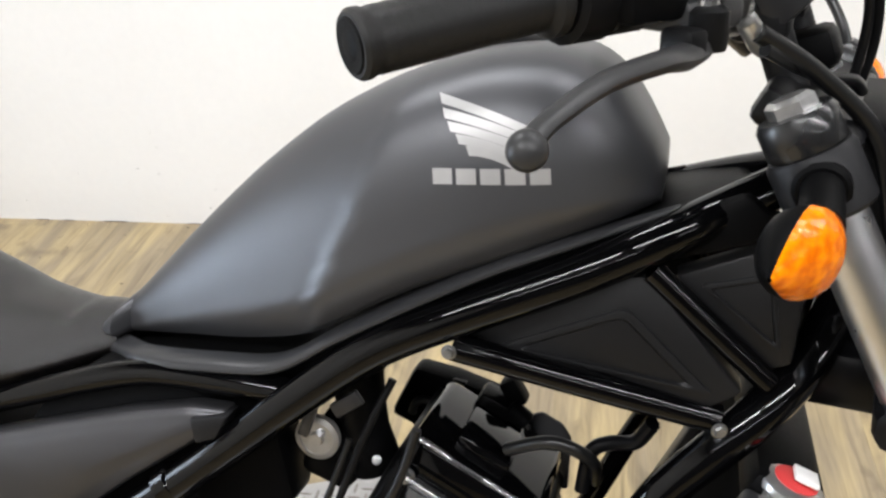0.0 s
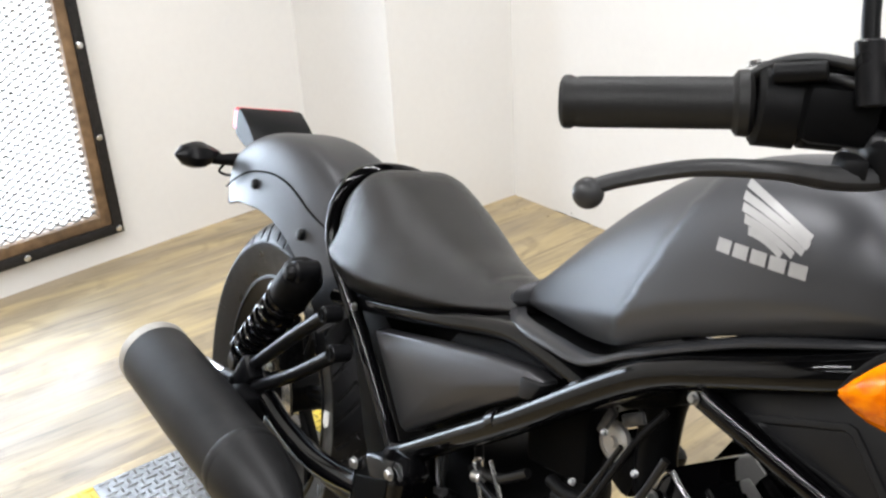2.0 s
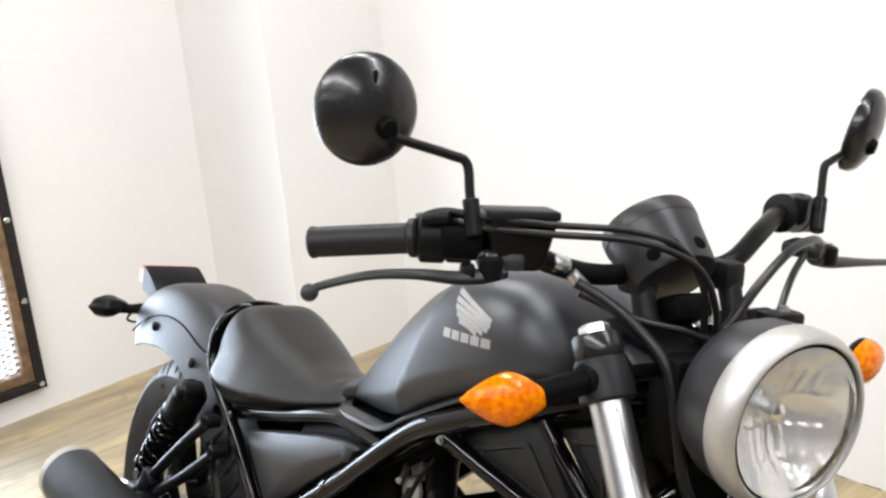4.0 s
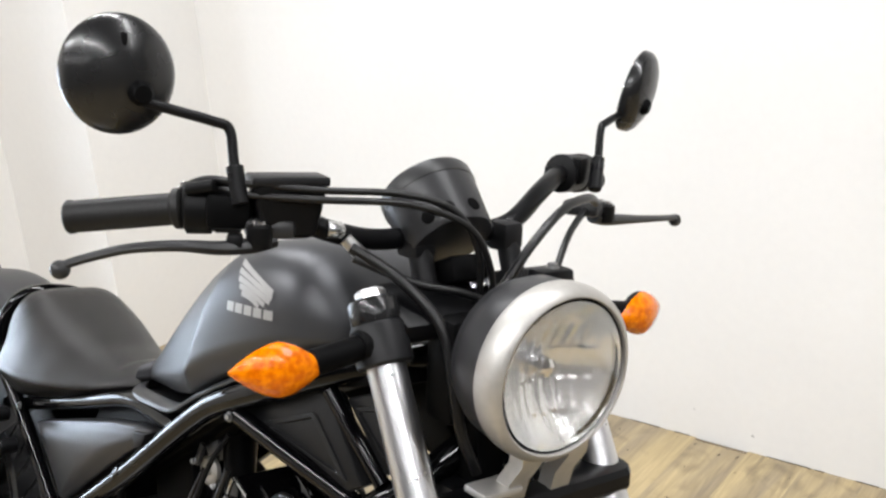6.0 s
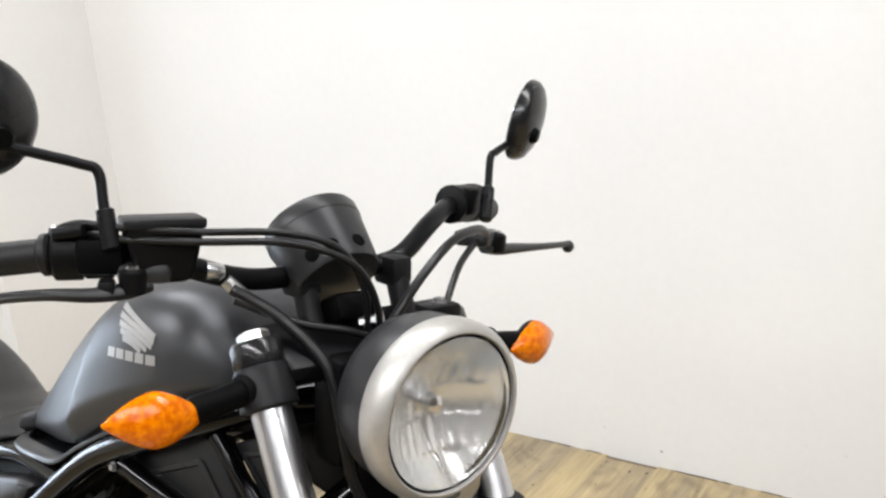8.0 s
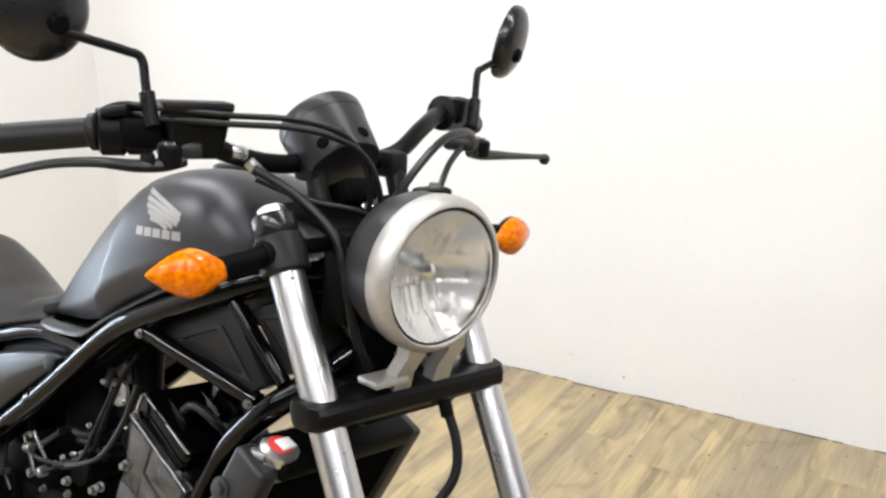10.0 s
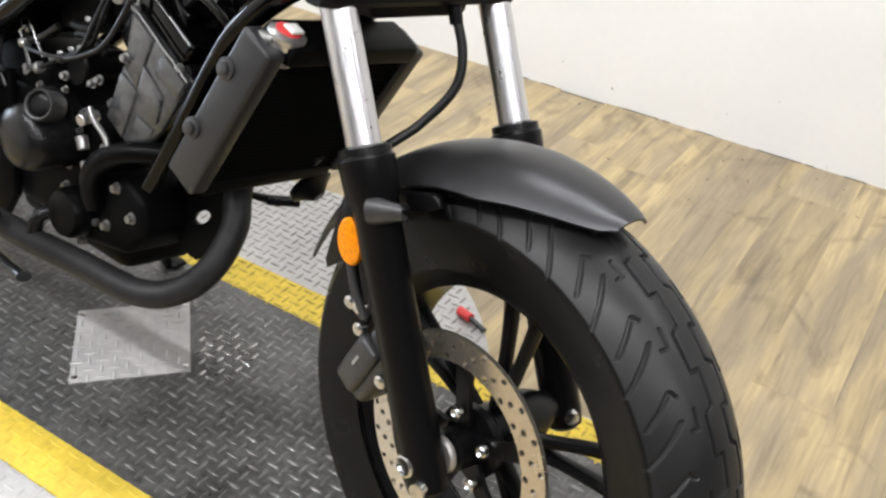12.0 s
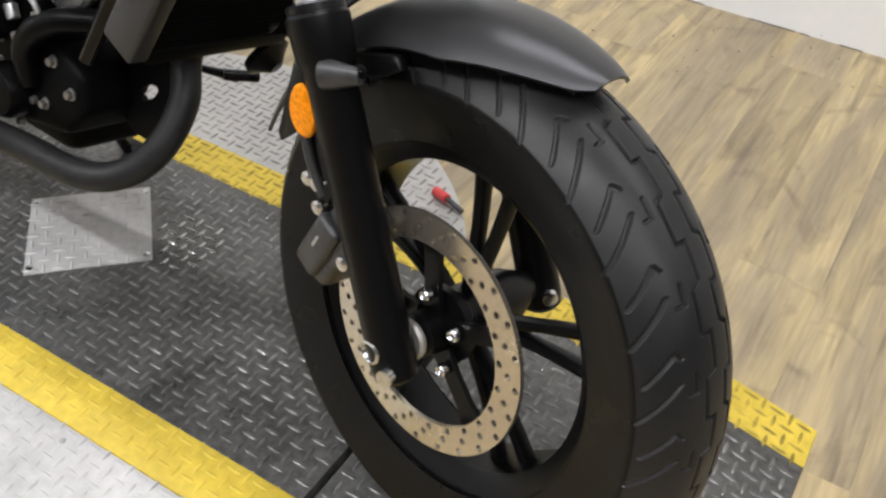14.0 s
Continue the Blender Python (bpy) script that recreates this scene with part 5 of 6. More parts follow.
def controls(s):
    m = (lambda p: Vector(p)) if s > 0 else (lambda p: Vector(flip_bars(p)))
    out, inn = m((0.981, -0.391, 1.0725)) if s > 0 else Vector((0.966, 0.358, 1.085)), m((1.047, -0.295, 1.0865)) if s > 0 else Vector((1.028, 0.274, 1.105))
    d = inn - out
    L = d.length
    prof = [(0.0155, 0.0), (0.0172, 0.002), (0.0172, 0.006), (0.0158, 0.009)]
    for k in range(14):
        h = 0.012 + k * (L - 0.024) / 14
        prof += [(0.0164, h), (0.0164, h + 0.0055), (0.01634, h + 0.0060)]
    prof += [(0.0166, L - 0.012), (0.0205, L - 0.009), (0.0210, L - 0.003), (0.018, L)]
    grip = barred("handgrip", lathe(prof, out, d, 26), M_GRIP, "black ribbed rubber handgrip")
    part("bar_end", lathe([(0.013, -0.001), (0.0145, 0.001), (0.006, -0.0015)], out, d, 22), M_PLAS, grip)
    a, b = along(inn, inn, 0), m((1.075, -0.245, 1.0875)) if s > 0 else Vector((1.062, 0.198, 1.110))
    dd = b - a
    sw = barred("switch_housing", lathe([(0.020, 0), (0.0235, 0.003), (0.0235, 0.026), (0.020, 0.028), (0.0225, 0.031), (0.0225, dd.length - 0.003), (0.018, dd.length)], a, dd, 18, squash=(1.12, 1.0)), M_CTRL, "black handlebar switch housing")
    part("pod", block((0.034, 0.044, 0.036), Matrix.Translation(m((1.083, -0.262, 1.088)) if s > 0 else Vector((1.058, 0.228, 1.113))) @ Matrix.Rotation(radians(-30 * s), 4, "Z"), 0.007), M_PLAS, sw)
    part("button", block((0.012, 0.014, 0.010), Matrix.Translation(m((1.050, -0.262, 1.102))), 0.003), M_PLASG, sw)
    # lever
    back = Vector((0, 0, 0)) if s > 0 else Vector((-0.010, -0.002, -0.003))
    pts = [m(p) + back for p in ((1.110, -0.228, 1.061), (1.110, -0.252, 1.056), (1.110, -0.285, 1.056), (1.110, -0.325, 1.061), (1.096, -0.368, 1.059), (1.084, -0.405, 1.050), (1.081, -0.421, 1.045))]
    if s < 0:
        pts = [pts[0], *(pts[1].lerp(pts[-1], f) + Vector((0.004 * math.sin(math.pi * f), 0, 0)) for f in (0.0, 0.2, 0.4, 0.6, 0.8)), pts[-1]]
    lever = barred("hand_lever", tube(pts, [0.0115, 0.011, 0.0095, 0.0075, 0.0066, 0.006, 0.006], 12, 5, flat=0.75), M_LEVER, "black brake lever" if s > 0 else "black clutch lever")
    bm = bmesh.new()
    bmesh.ops.create_uvsphere(bm, u_segments=18, v_segments=12, radius=0.0090, matrix=Matrix.Translation(m((1.080, -0.424, 1.041)) + back))
    part("lever_ball", bm, M_LEVER, lever)
    part("pivot", lathe([(0.012, -0.012), (0.013, -0.008), (0.013, 0.009), (0.009, 0.012)], m((1.114, -0.245, 1.066)) + back, (0, 0, 1), 18), M_CTRL, lever)
    part("pivot_screw", lathe([(0.007, 0.012), (0.007, 0.015), (0.003, 0.0155)], m((1.114, -0.245, 1.066)) + back, (0, 0, 1), 14), M_BOLT, lever)
    part("perch", block((0.05, 0.05, 0.020), Matrix.Translation(m((1.098, -0.225, 1.072)) + back) @ Matrix.Rotation(radians(-28 * s), 4, "Z"), 0.007), M_LEVER, lever)
    # mirror
    base, bend, top = ((1.096, -0.262, 1.105), (1.078, -0.266, 1.172), (1.050, -0.340, 1.200)) if s > 0 else ((1.078, -0.236, 1.098), (1.050, -0.268, 1.172), (1.030, -0.335, 1.200))
    base, bend, top = m(base), m(bend), m(top)
    mir = steered("mirror", tube([base, base.lerp(bend, 0.6), bend + Vector((0, 0, 0.004)), bend.lerp(top, 0.2) + Vector((0, 0, 0.006)), bend.lerp(top, 0.6) + Vector((0, 0, 0.003)), top], 0.0052, 12, 6), M_SATIN, "round black handlebar mirror")
    part("sleeve", rod(base, base.lerp(bend, 0.55), 0.0088, 14), M_RUB, mir)
    c = m((1.030, -0.356, 1.224))
    nrm = m((1.0, -0.06 if s > 0 else -0.60, -0.05 if s > 0 else -0.30))
    part("shell", lathe([(0.0505, -0.012), (0.0525, -0.010), (0.0530, -0.004), (0.0515, 0.002), (0.046, 0.009), (0.034, 0.0155), (0.018, 0.0195), (0.004, 0.021)], c, nrm, 44, squash=(1.08, 1.02)), M_SHELL, mir, "domed black mirror shell")
    part("glass", lathe([(0.0495, -0.0125), (0.0495, -0.0118)], c, nrm, 44, squash=(1.08, 1.02)), M_MIRROR, mir, "mirror glass")
    part("ball_socket", lathe([(0.011, 0), (0.012, 0.012), (0.008, 0.018)], c + Vector((0.012, 0.014 * s, -0.016)), nrm, 16), M_PLAS, mir)
    part("rib", block((0.006, 0.006, 0.034), Matrix.Translation(c + Vector((0.016, 0, 0.022))), 0.002), M_PLAS, mir)


controls(1), controls(-1)
RES = Matrix.Translation((1.108, -0.212, 1.094)) @ Matrix.Rotation(radians(-14), 4, "Z")


def rounded_ring(wx, wy, z, n=5, r=0.007):
    out = []
    for cx, cy, a0 in ((wx - r, wy - r, 0), (r - wx, wy - r, 90), (r - wx, r - wy, 180), (wx - r, r - wy, 270)):
        out += [RES @ Vector((cx + r * math.cos(radians(a0 + 90 * k / (n - 1))), cy + r * math.sin(radians(a0 + 90 * k / (n - 1))), z)) for k in range(n)]
    return out


res = barred("brake_reservoir", loft([rounded_ring(wx, wy, z) for wx, wy, z in ((0.012, 0.022, -0.032), (0.016, 0.027, -0.028), (0.019, 0.032, -0.005), (0.021, 0.036, 0.016), (0.021, 0.036, 0.021))]), M_CTRL, "black brake fluid reservoir", 35)
part("lid", block((0.046, 0.077, 0.010), Matrix.Translation((1.108, -0.212, 1.120)) @ Matrix.Rotation(radians(-14), 4, "Z"), 0.003, 2), M_PLASG, res, "dark reservoir lid")
part("banjo", lathe([(0.009, 0), (0.009, 0.014), (0.006, 0.018)], (1.115, -0.170, 1.068), (0.3, 1, -0.1), 14), M_BOLT, res)
part("banjo", lathe([(0.007, 0), (0.008, 0.022), (0.006, 0.03)], (1.122, -0.152, 1.058), (0.35, 0.6, -0.7), 14), M_ALU, res)

for dy, dz in ((-0.012, 0.020), (0.010, 0.022)):
    barred("cable_adjuster", rod((1.066, -0.288 + dy, 1.088 + dz), (1.088, -0.268 + dy, 1.094 + dz), 0.0062, 12), M_CTRL, "black throttle cable adjuster")
barred("housing_screw", bolt((1.040, -0.292, 1.108), (-0.3, -0.2, 1), 0.004, 0.004), M_BOLT)
barred("brake_switch", block((0.022, 0.016, 0.018), Matrix.Translation((1.108, -0.268, 1.060)) @ Matrix.Rotation(radians(-25), 4, "Z"), 0.004), M_CTRL, "small black brake switch")
# cables and hoses
CABLES = [
    [(1.046, -0.300, 1.074), (1.046, -0.299, 1.102), (1.072, -0.282, 1.118), (1.108, -0.255, 1.117), (1.140, -0.190, 1.112), (1.162, -0.110, 1.108), (1.180, -0.055, 1.090), (1.188, -0.028, 1.045), (1.180, -0.018, 0.985), (1.165, -0.010, 0.93)],
    [(1.052, -0.288, 1.074), (1.054, -0.286, 1.098), (1.080, -0.272, 1.108), (1.112, -0.252, 1.106), (1.144, -0.190, 1.103), (1.170, -0.105, 1.098), (1.190, -0.045, 1.075), (1.194, -0.016, 1.03), (1.184, -0.005, 0.98), (1.168, 0.0, 0.93)],
    [(1.125, 0.205, 1.080), (1.155, 0.160, 1.092), (1.178, 0.100, 1.085), (1.190, 0.045, 1.050), (1.190, 0.010, 1.010), (1.170, -0.02, 0.96)],
    [(1.100, 0.215, 1.070), (1.140, 0.150, 1.050), (1.165, 0.110, 1.020), (1.175, 0.09, 0.99)],
    [(1.130, -0.150, 1.050), (1.165, -0.112, 1.020), (1.205, -0.085, 0.975), (1.222, -0.078, 0.915), (1.228, -0.070, 0.865), (1.232, -0.05, 0.82)],
    [(1.135, -0.150, 1.040), (1.165, -0.095, 1.015), (1.185, -0.05, 1.005), (1.19, -0.01, 0.99)],
]
for pts, r in zip(CABLES, (0.0038, 0.0038, 0.0054, 0.0044, 0.0062, 0.0045)):
    barred("control_cable", tube(pts, r, 10, 7), M_HOSE, "black control cable")
steered("brake_hose", tube([(1.262, 0.035, 0.785), (1.285, 0.040, 0.735), (1.292, 0.030, 0.690), (1.275, -0.005, 0.640), (1.262, -0.050, 0.605), (1.300, -0.110, 0.570), (1.325, -0.125, 0.50), (1.36, -0.128, 0.44)], 0.0062, 12, 7), M_HOSE, "black rubber brake hose")
steered("hose_fitting", rod((1.258, 0.034, 0.800), (1.270, 0.037, 0.765), 0.0085, 14), M_SATIN)


def front_signal(s):
    y = lambda v: -v * s
    c = Vector((1.168, y(0.248), 0.957))
    rings_b, rings_l = [], []
    for f in np.linspace(0, 1, 13):
        yy = (0.210 + 0.090 * f) if s > 0 else (0.184 + 0.104 * f)
        sweep = 0.006 - (yy - 0.210) * 0.26
        h = 0.0275 * max(1 - abs(2 * (0.02 + 0.965 * f) - 1) ** 1.6, 0.0)
        rings_b.append([(c.x + sweep + 0.004 + (-0.024) * math.sin(t) * h / 0.0275, y(yy), c.z + h * math.cos(t)) for t in np.linspace(0, math.pi, 13)] )
        rings_l.append([(c.x + sweep + 0.004 + 0.020 * math.sin(t) * h / 0.0275, y(yy), c.z + h * math.cos(t)) for t in np.linspace(0, math.pi, 13)])
    body = steered("front_signal", loft(rings_b, caps=False, closed=False), M_PLAS, "amber front turn signal on a black stalk", 60)
    part("lens", loft(rings_l, caps=False, closed=False), M_AMBER, body, "faceted amber lens", angle=60)
    part("stalk", rod((1.166, y(0.150), 0.968), (1.172, y(0.222), 0.960), 0.0135, 18), M_PLAS, body)
    part("collar", rod((1.166, y(0.152), 0.968), (1.167, y(0.168), 0.966), 0.0185, 18), M_PLAS, body)


front_signal(1), front_signal(-1)

# front mudguard and wheel
fguard = steered("front_mudguard", mudguard(FA.x - 0.004, FA.z, 71.0, 158, 0.362, 0.043, 0.087, taper0=0.30, power=2.4), M_FENDF, "matte grey front mudguard", 55)
for s in (1, -1):
    part("stay", plate([(1.35, 0.598), (1.41, 0.618), (1.425, 0.606), (1.40, 0.590), (1.36, 0.575)], -s * 0.096, -s * 0.082, 0.004), M_SATIN, fguard)

front = steered("front_wheel", rim_bm(FA.x, FA.z, 0.213, 0.054), M_SATIN, "black cast front wheel with drilled brake disc")
part("tyre", tyre(FA.x, FA.z, 0.328, 0.073, 0.216), M_RUB, front, "black road tyre with slanted tread grooves").data.materials.append(M_TYRE)
for b in spokes_bm(FA.x, FA.z, 0.030, 0.194, 5, -0.01, 0.0, 0.0095, 0.30):
    part("spoke", b, M_SATIN, front)
part("hub", lathe([(0.018, -0.095), (0.026, -0.090), (0.028, -0.060), (0.048, -0.056), (0.048, -0.045), (0.036, -0.03), (0.036, 0.05), (0.02, 0.09)], FA, (0, 1, 0), 32), M_SATIN, front)
part("axle", rod((FA.x, -0.14, FA.z), (FA.x, 0.14, FA.z), 0.010, 18), M_STEEL, front)
part("spacer", rod((FA.x, -0.102, FA.z), (FA.x, -0.092, FA.z), 0.024, 24), M_STEEL, front)


def drilled_disc(c, y, r0, r1, thick, cols=72, rows=3):
    """A ring whose cells carry round holes by turns."""
    bm = bmesh.new()

    def at(r, a, yy):
        return (c.x + r * math.cos(a), yy, c.z + r * math.sin(a))

    da = 2 * math.pi / cols
    dr = (r1 - r0) / rows
    for yy in (y, y + thick):
        grid = {}

        def vert(i, j, yy=yy, grid=grid):
            key = (i % (2 * cols), j)
            if key not in grid:
                grid[key] = bm.verts.new(at(r0 + j * dr / 2, i * da / 2, yy))
            return grid[key]

        for i in range(cols):
            for j in range(rows):
                ring = [vert(2 * i, 2 * j), vert(2 * i + 1, 2 * j), vert(2 * i + 2, 2 * j), vert(2 * i + 2, 2 * j + 1), vert(2 * i + 2, 2 * j + 2), vert(2 * i + 1, 2 * j + 2), vert(2 * i, 2 * j + 2), vert(2 * i, 2 * j + 1)]
                if (i + j) % 3:
                    bm.faces.new(ring)
                    continue
                rc, ac, hr = r0 + (j + 0.5) * dr, (i + 0.5) * da, 0.0043
                hole = []
                for k, (di, dj) in enumerate(((-1, -1), (0, -1), (1, -1), (1, 0), (1, 1), (0, 1), (-1, 1), (-1, 0))):
                    n = math.hypot(di, dj)
                    hole.append((rc + hr * dj / n, ac + hr * di / n / rc))
                a = [bm.verts.new(at(r, q, yy)) for r, q in hole]
                for k in range(8):
                    bm.faces.new((ring[k], ring[(k + 1) % 8], a[(k + 1) % 8], a[k]))
                if yy == y:
                    b = [bm.verts.new(at(r, q, y + thick)) for r, q in hole]
                    for k in range(8):
                        bm.faces.new((a[k], a[(k + 1) % 8], b[(k + 1) % 8], b[k]))
    for rr in (r0, r1):
        lo = [bm.verts.new(at(rr, 2 * math.pi * k / 180, y)) for k in range(180)]
        hi = [bm.verts.new(at(rr, 2 * math.pi * k / 180, y + thick)) for k in range(180)]
        for k in range(180):
            bm.faces.new((lo[k], lo[(k + 1) % 180], hi[(k + 1) % 180], hi[k]))
    return bm


part("brake_disc", drilled_disc(FA, -0.0800, 0.113, 0.148, 0.0060), M_DISC, front, "drilled steel brake disc", angle=30)
for k in range(5):
    a = 2 * math.pi * k / 5 + 0.5
    d = Vector((math.cos(a), 0, math.sin(a)))
    q = Vector((-math.sin(a), 0, math.cos(a)))
    p0 = FA + Vector((0, -0.070, 0))
    part("disc_arm", loft([[p0 + d * r + q * (w * e) + Vector((0, t, 0)) for e, t in ((-1, 0), (1, 0), (1, 0.007), (-1, 0.007))] for r, w in ((0.028, 0.016), (0.055, 0.011), (0.095, 0.012), (0.122, 0.020))]), M_SATIN, front)
    part("disc_bolt", lathe([(0.0078, 0), (0.0078, 0.007), (0.006, 0.009), (0.0035, 0.006)], FA + Vector((0, -0.074, 0)) + d * 0.047, (0, -1, 0), 16), M_BOLT, front)

# front caliper
FC = Matrix.Translation((1.385, -0.105, 0.388)) @ Matrix.Rotation(radians(27), 4, "Y")
fcal = steered("front_caliper", block((0.052, 0.062, 0.122), FC, 0.014, 3), M_CALIP, "dark grey front brake caliper")
part("cover", block((0.038, 0.020, 0.085), FC @ Matrix.Translation((-0.008, -0.032, -0.005)), 0.008, 3), M_CALIP, fcal)
part("logo_bar", block((0.004, 0.002, 0.018), FC @ Matrix.Translation((-0.010, -0.0420, 0.004)), 0.0005), M_BADGE, fcal)
for p in ((1.412, -0.128, 0.382), (1.352, -0.125, 0.452), (1.330, -0.120, 0.447), (1.358, -0.125, 0.425)):
    part("bolt", lathe([(0.0085, 0), (0.0085, 0.009), (0.005, 0.011)], p, (0.2, -1, 0), 16), M_BOLT, fcal)
part("bracket", block((0.05, 0.016, 0.055), Matrix.Translation((1.415, -0.118, 0.395)) @ Matrix.Rotation(radians(27), 4, "Y"), 0.005), M_SATIN, fcal)
part("bleed_line", tube([(1.338, -0.142, 0.512), (1.352, -0.141, 0.480), (1.372, -0.136, 0.448)], 0.0050, 10, 4), M_CALIP, fcal, "grey steel brake line end")

# ---- radiator and engine ----
RT = Matrix.Translation((1.088, -0.022, 0.603)) @ Matrix.Rotation(radians(26), 4, "Y")
rad = fixed("radiator", block((0.040, 0.240, 0.235), RT, 0.004), M_HOLE, "black radiator with side shrouds")
for s in (1, -1):
    part("shroud", block((0.056, 0.030, 0.238), RT @ Matrix.Translation((0.0, -0.134 * s, 0)), 0.006, 3), M_SHROUD, rad, "dark plastic radiator shroud")
part("top_tank", block((0.060, 0.240, 0.030), RT @ Matrix.Translation((0.004, 0, 0.118)), 0.008), M_PLAS, rad)
part("bottom_tank", block((0.052, 0.240, 0.026), RT @ Matrix.Translation((0, 0, -0.118)), 0.008), M_PLAS, rad)
for k in range(26):
    part("fin", block((0.003, 0.236, 0.0022), RT @ Matrix.Translation((0.0205, 0, -0.100 + k * 0.0080)), 0.0), M_HOLE, rad)
part("neck", lathe([(0.018, -0.02), (0.018, 0.0), (0.022, 0.004), (0.022, 0.010)], (1.143, -0.131, 0.704), (0.35, -0.05, 1), 24), M_ALU, rad)
part("pressure_cap", lathe([(0.021, 0.010), (0.0245, 0.012), (0.0245, 0.018), (0.017, 0.022), (0.006, 0.023)], (1.143, -0.131, 0.704), (0.35, -0.05, 1), 12), M_ALU, rad, "aluminium radiator cap")
part("cap_label", lathe([(0.0165, 0.0222), (0.0165, 0.0232), (0.010, 0.0240)], (1.143, -0.131, 0.704), (0.35, -0.05, 1), 20), M_REDLAB, rad, "red and white warning label")
part("cap_label", block((0.018, 0.020, 0.004), Matrix.Translation((1.157, -0.131, 0.7285)) @ Matrix.Rotation(radians(20), 4, "Y"), 0.001), M_LABEL, rad)
part("cap_handle", block((0.034, 0.014, 0.010), Matrix.Translation((1.133, -0.151, 0.713)), 0.004), M_ALU, rad)
for p in ((1.098, -0.172, 0.664), (1.052, -0.172, 0.574)):
    part("mount_bolt", lathe([(0.014, -0.006), (0.014, 0.002), (0.009, 0.003), (0.009, 0.008), (0.005, 0.009)], p, (0, -1, 0), 18), M_CALIP, rad)
part("hose", tube([(1.06, 0.06, 0.52), (1.03, 0.06, 0.49), (0.97, 0.04, 0.47), (0.9, 0.02, 0.46)], 0.014, 14, 5), M_HOSE, rad)

eng = fixed("engine", block((0.27, 0.22, 0.20), Matrix.Translation((0.655, 0.0, 0.385)), 0.03, 4), M_PLAS, "black liquid-cooled single-cylinder engine")
CY = Matrix.Translation((0.895, -0.01, 0.578)) @ Matrix.Rotation(radians(28), 4, "Y")
part("barrel", block((0.135, 0.175, 0.13), CY @ Matrix.Translation((0, 0, -0.045)), 0.014, 3), M_CAST, eng)
part("head", block((0.150, 0.160, 0.075), CY @ Matrix.Translation((-0.028, -0.020, 0.030)), 0.012, 3), M_CAST, eng, "black cylinder head")
part("head_cover", block((0.128, 0.122, 0.050), CY @ Matrix.Translation((-0.034, -0.040, 0.072)), 0.010, 3), M_GLOSS, eng, "gloss black head cover")
for k in range(3):
    part("head_rib", block((0.020, 0.006, 0.060), CY @ Matrix.Translation((-0.072 + 0.045 * k, -0.101, 0.030)), 0.002), M_CAST, eng)


def cover_piece(name, poly, y0, y1, material, bevel=0.004, label=""):
    """A cast piece lying in the slanted plane of the cylinder."""
    bm = plate(poly, y0, y1, bevel, seg=2)
    bm.transform(CY)
    return part(name, bm, material, eng, label)


cover_piece("side_cover", [(-0.084, 0.062), (0.060, 0.062), (0.060, -0.030), (0.044, -0.105), (-0.040, -0.105), (-0.056, -0.020)], -0.112, -0.095, M_HEADG, 0.007, "grey cam chain cover")
cover_piece("cover_boss", [(-0.080, 0.058), (-0.026, 0.058), (-0.012, -0.020), (-0.050, -0.014)], -0.1152, -0.110, M_HEADG, 0.0025)
cover_piece("cover_boss", [(0.002, 0.058), (0.057, 0.058), (0.057, 0.030), (-0.002, 0.022)], -0.1140, -0.110, M_HEADG, 0.0020)
cover_piece("cover_boss", [(-0.020, 0.018), (0.036, 0.012), (0.050, -0.028), (-0.004, -0.034)], -0.1160, -0.110, M_HEADG, 0.0030)
cover_piece("cover_boss", [(-0.050, -0.026), (-0.008, -0.022), (0.006, -0.100), (-0.037, -0.100)], -0.1148, -0.110, M_HEADG, 0.0025)
cover_piece("cover_boss", [(0.010, -0.050), (0.050, -0.040), (0.040, -0.100), (0.014, -0.100)], -0.1136, -0.110, M_HEADG, 0.0020)
part("coolant_pipe", tube([(0.812, -0.150, 0.520), (0.826, -0.152, 0.506), (0.852, -0.150, 0.488), (0.866, -0.148, 0.462)], 0.0042, 10, 5), M_BOLTD, eng, "thin bare metal pipe")
for x, z in ((-0.085, 0.060), (0.03, 0.060), (-0.046, -0.085), (0.046, -0.090)):
    part("bolt", bolt(CY @ Vector((x, -0.104, z)), (0, -1, 0), 0.0055, 0.008), M_BOLTD, eng)
for run in ([(-0.084, -0.1142, 0.0645), (-0.040, -0.1142, 0.0655), (0.0, -0.1142, 0.0645), (0.030, -0.1142, 0.0660), (0.060, -0.1142, 0.0645)], [(-0.092, -0.1015, 0.0955), (-0.075, -0.1015, 0.0955), (-0.060, -0.1015, 0.0955)], [(-0.030, -0.1015, 0.0955), (-0.010, -0.1015, 0.0955), (0.024, -0.1015, 0.0950)], [(-0.094, -0.1015, 0.092), (-0.095, -0.100, 0.080), (-0.092, -0.101, 0.066)]):
    part("edge_strip", tube([CY @ Vector(q) for q in run], 0.0023, 8, 4), M_BOLT, eng)
part("cover_step", block((0.050, 0.060, 0.016), CY @ Matrix.Translation((-0.040, -0.055, 0.102)), 0.004, 2), M_GLOSS, eng)
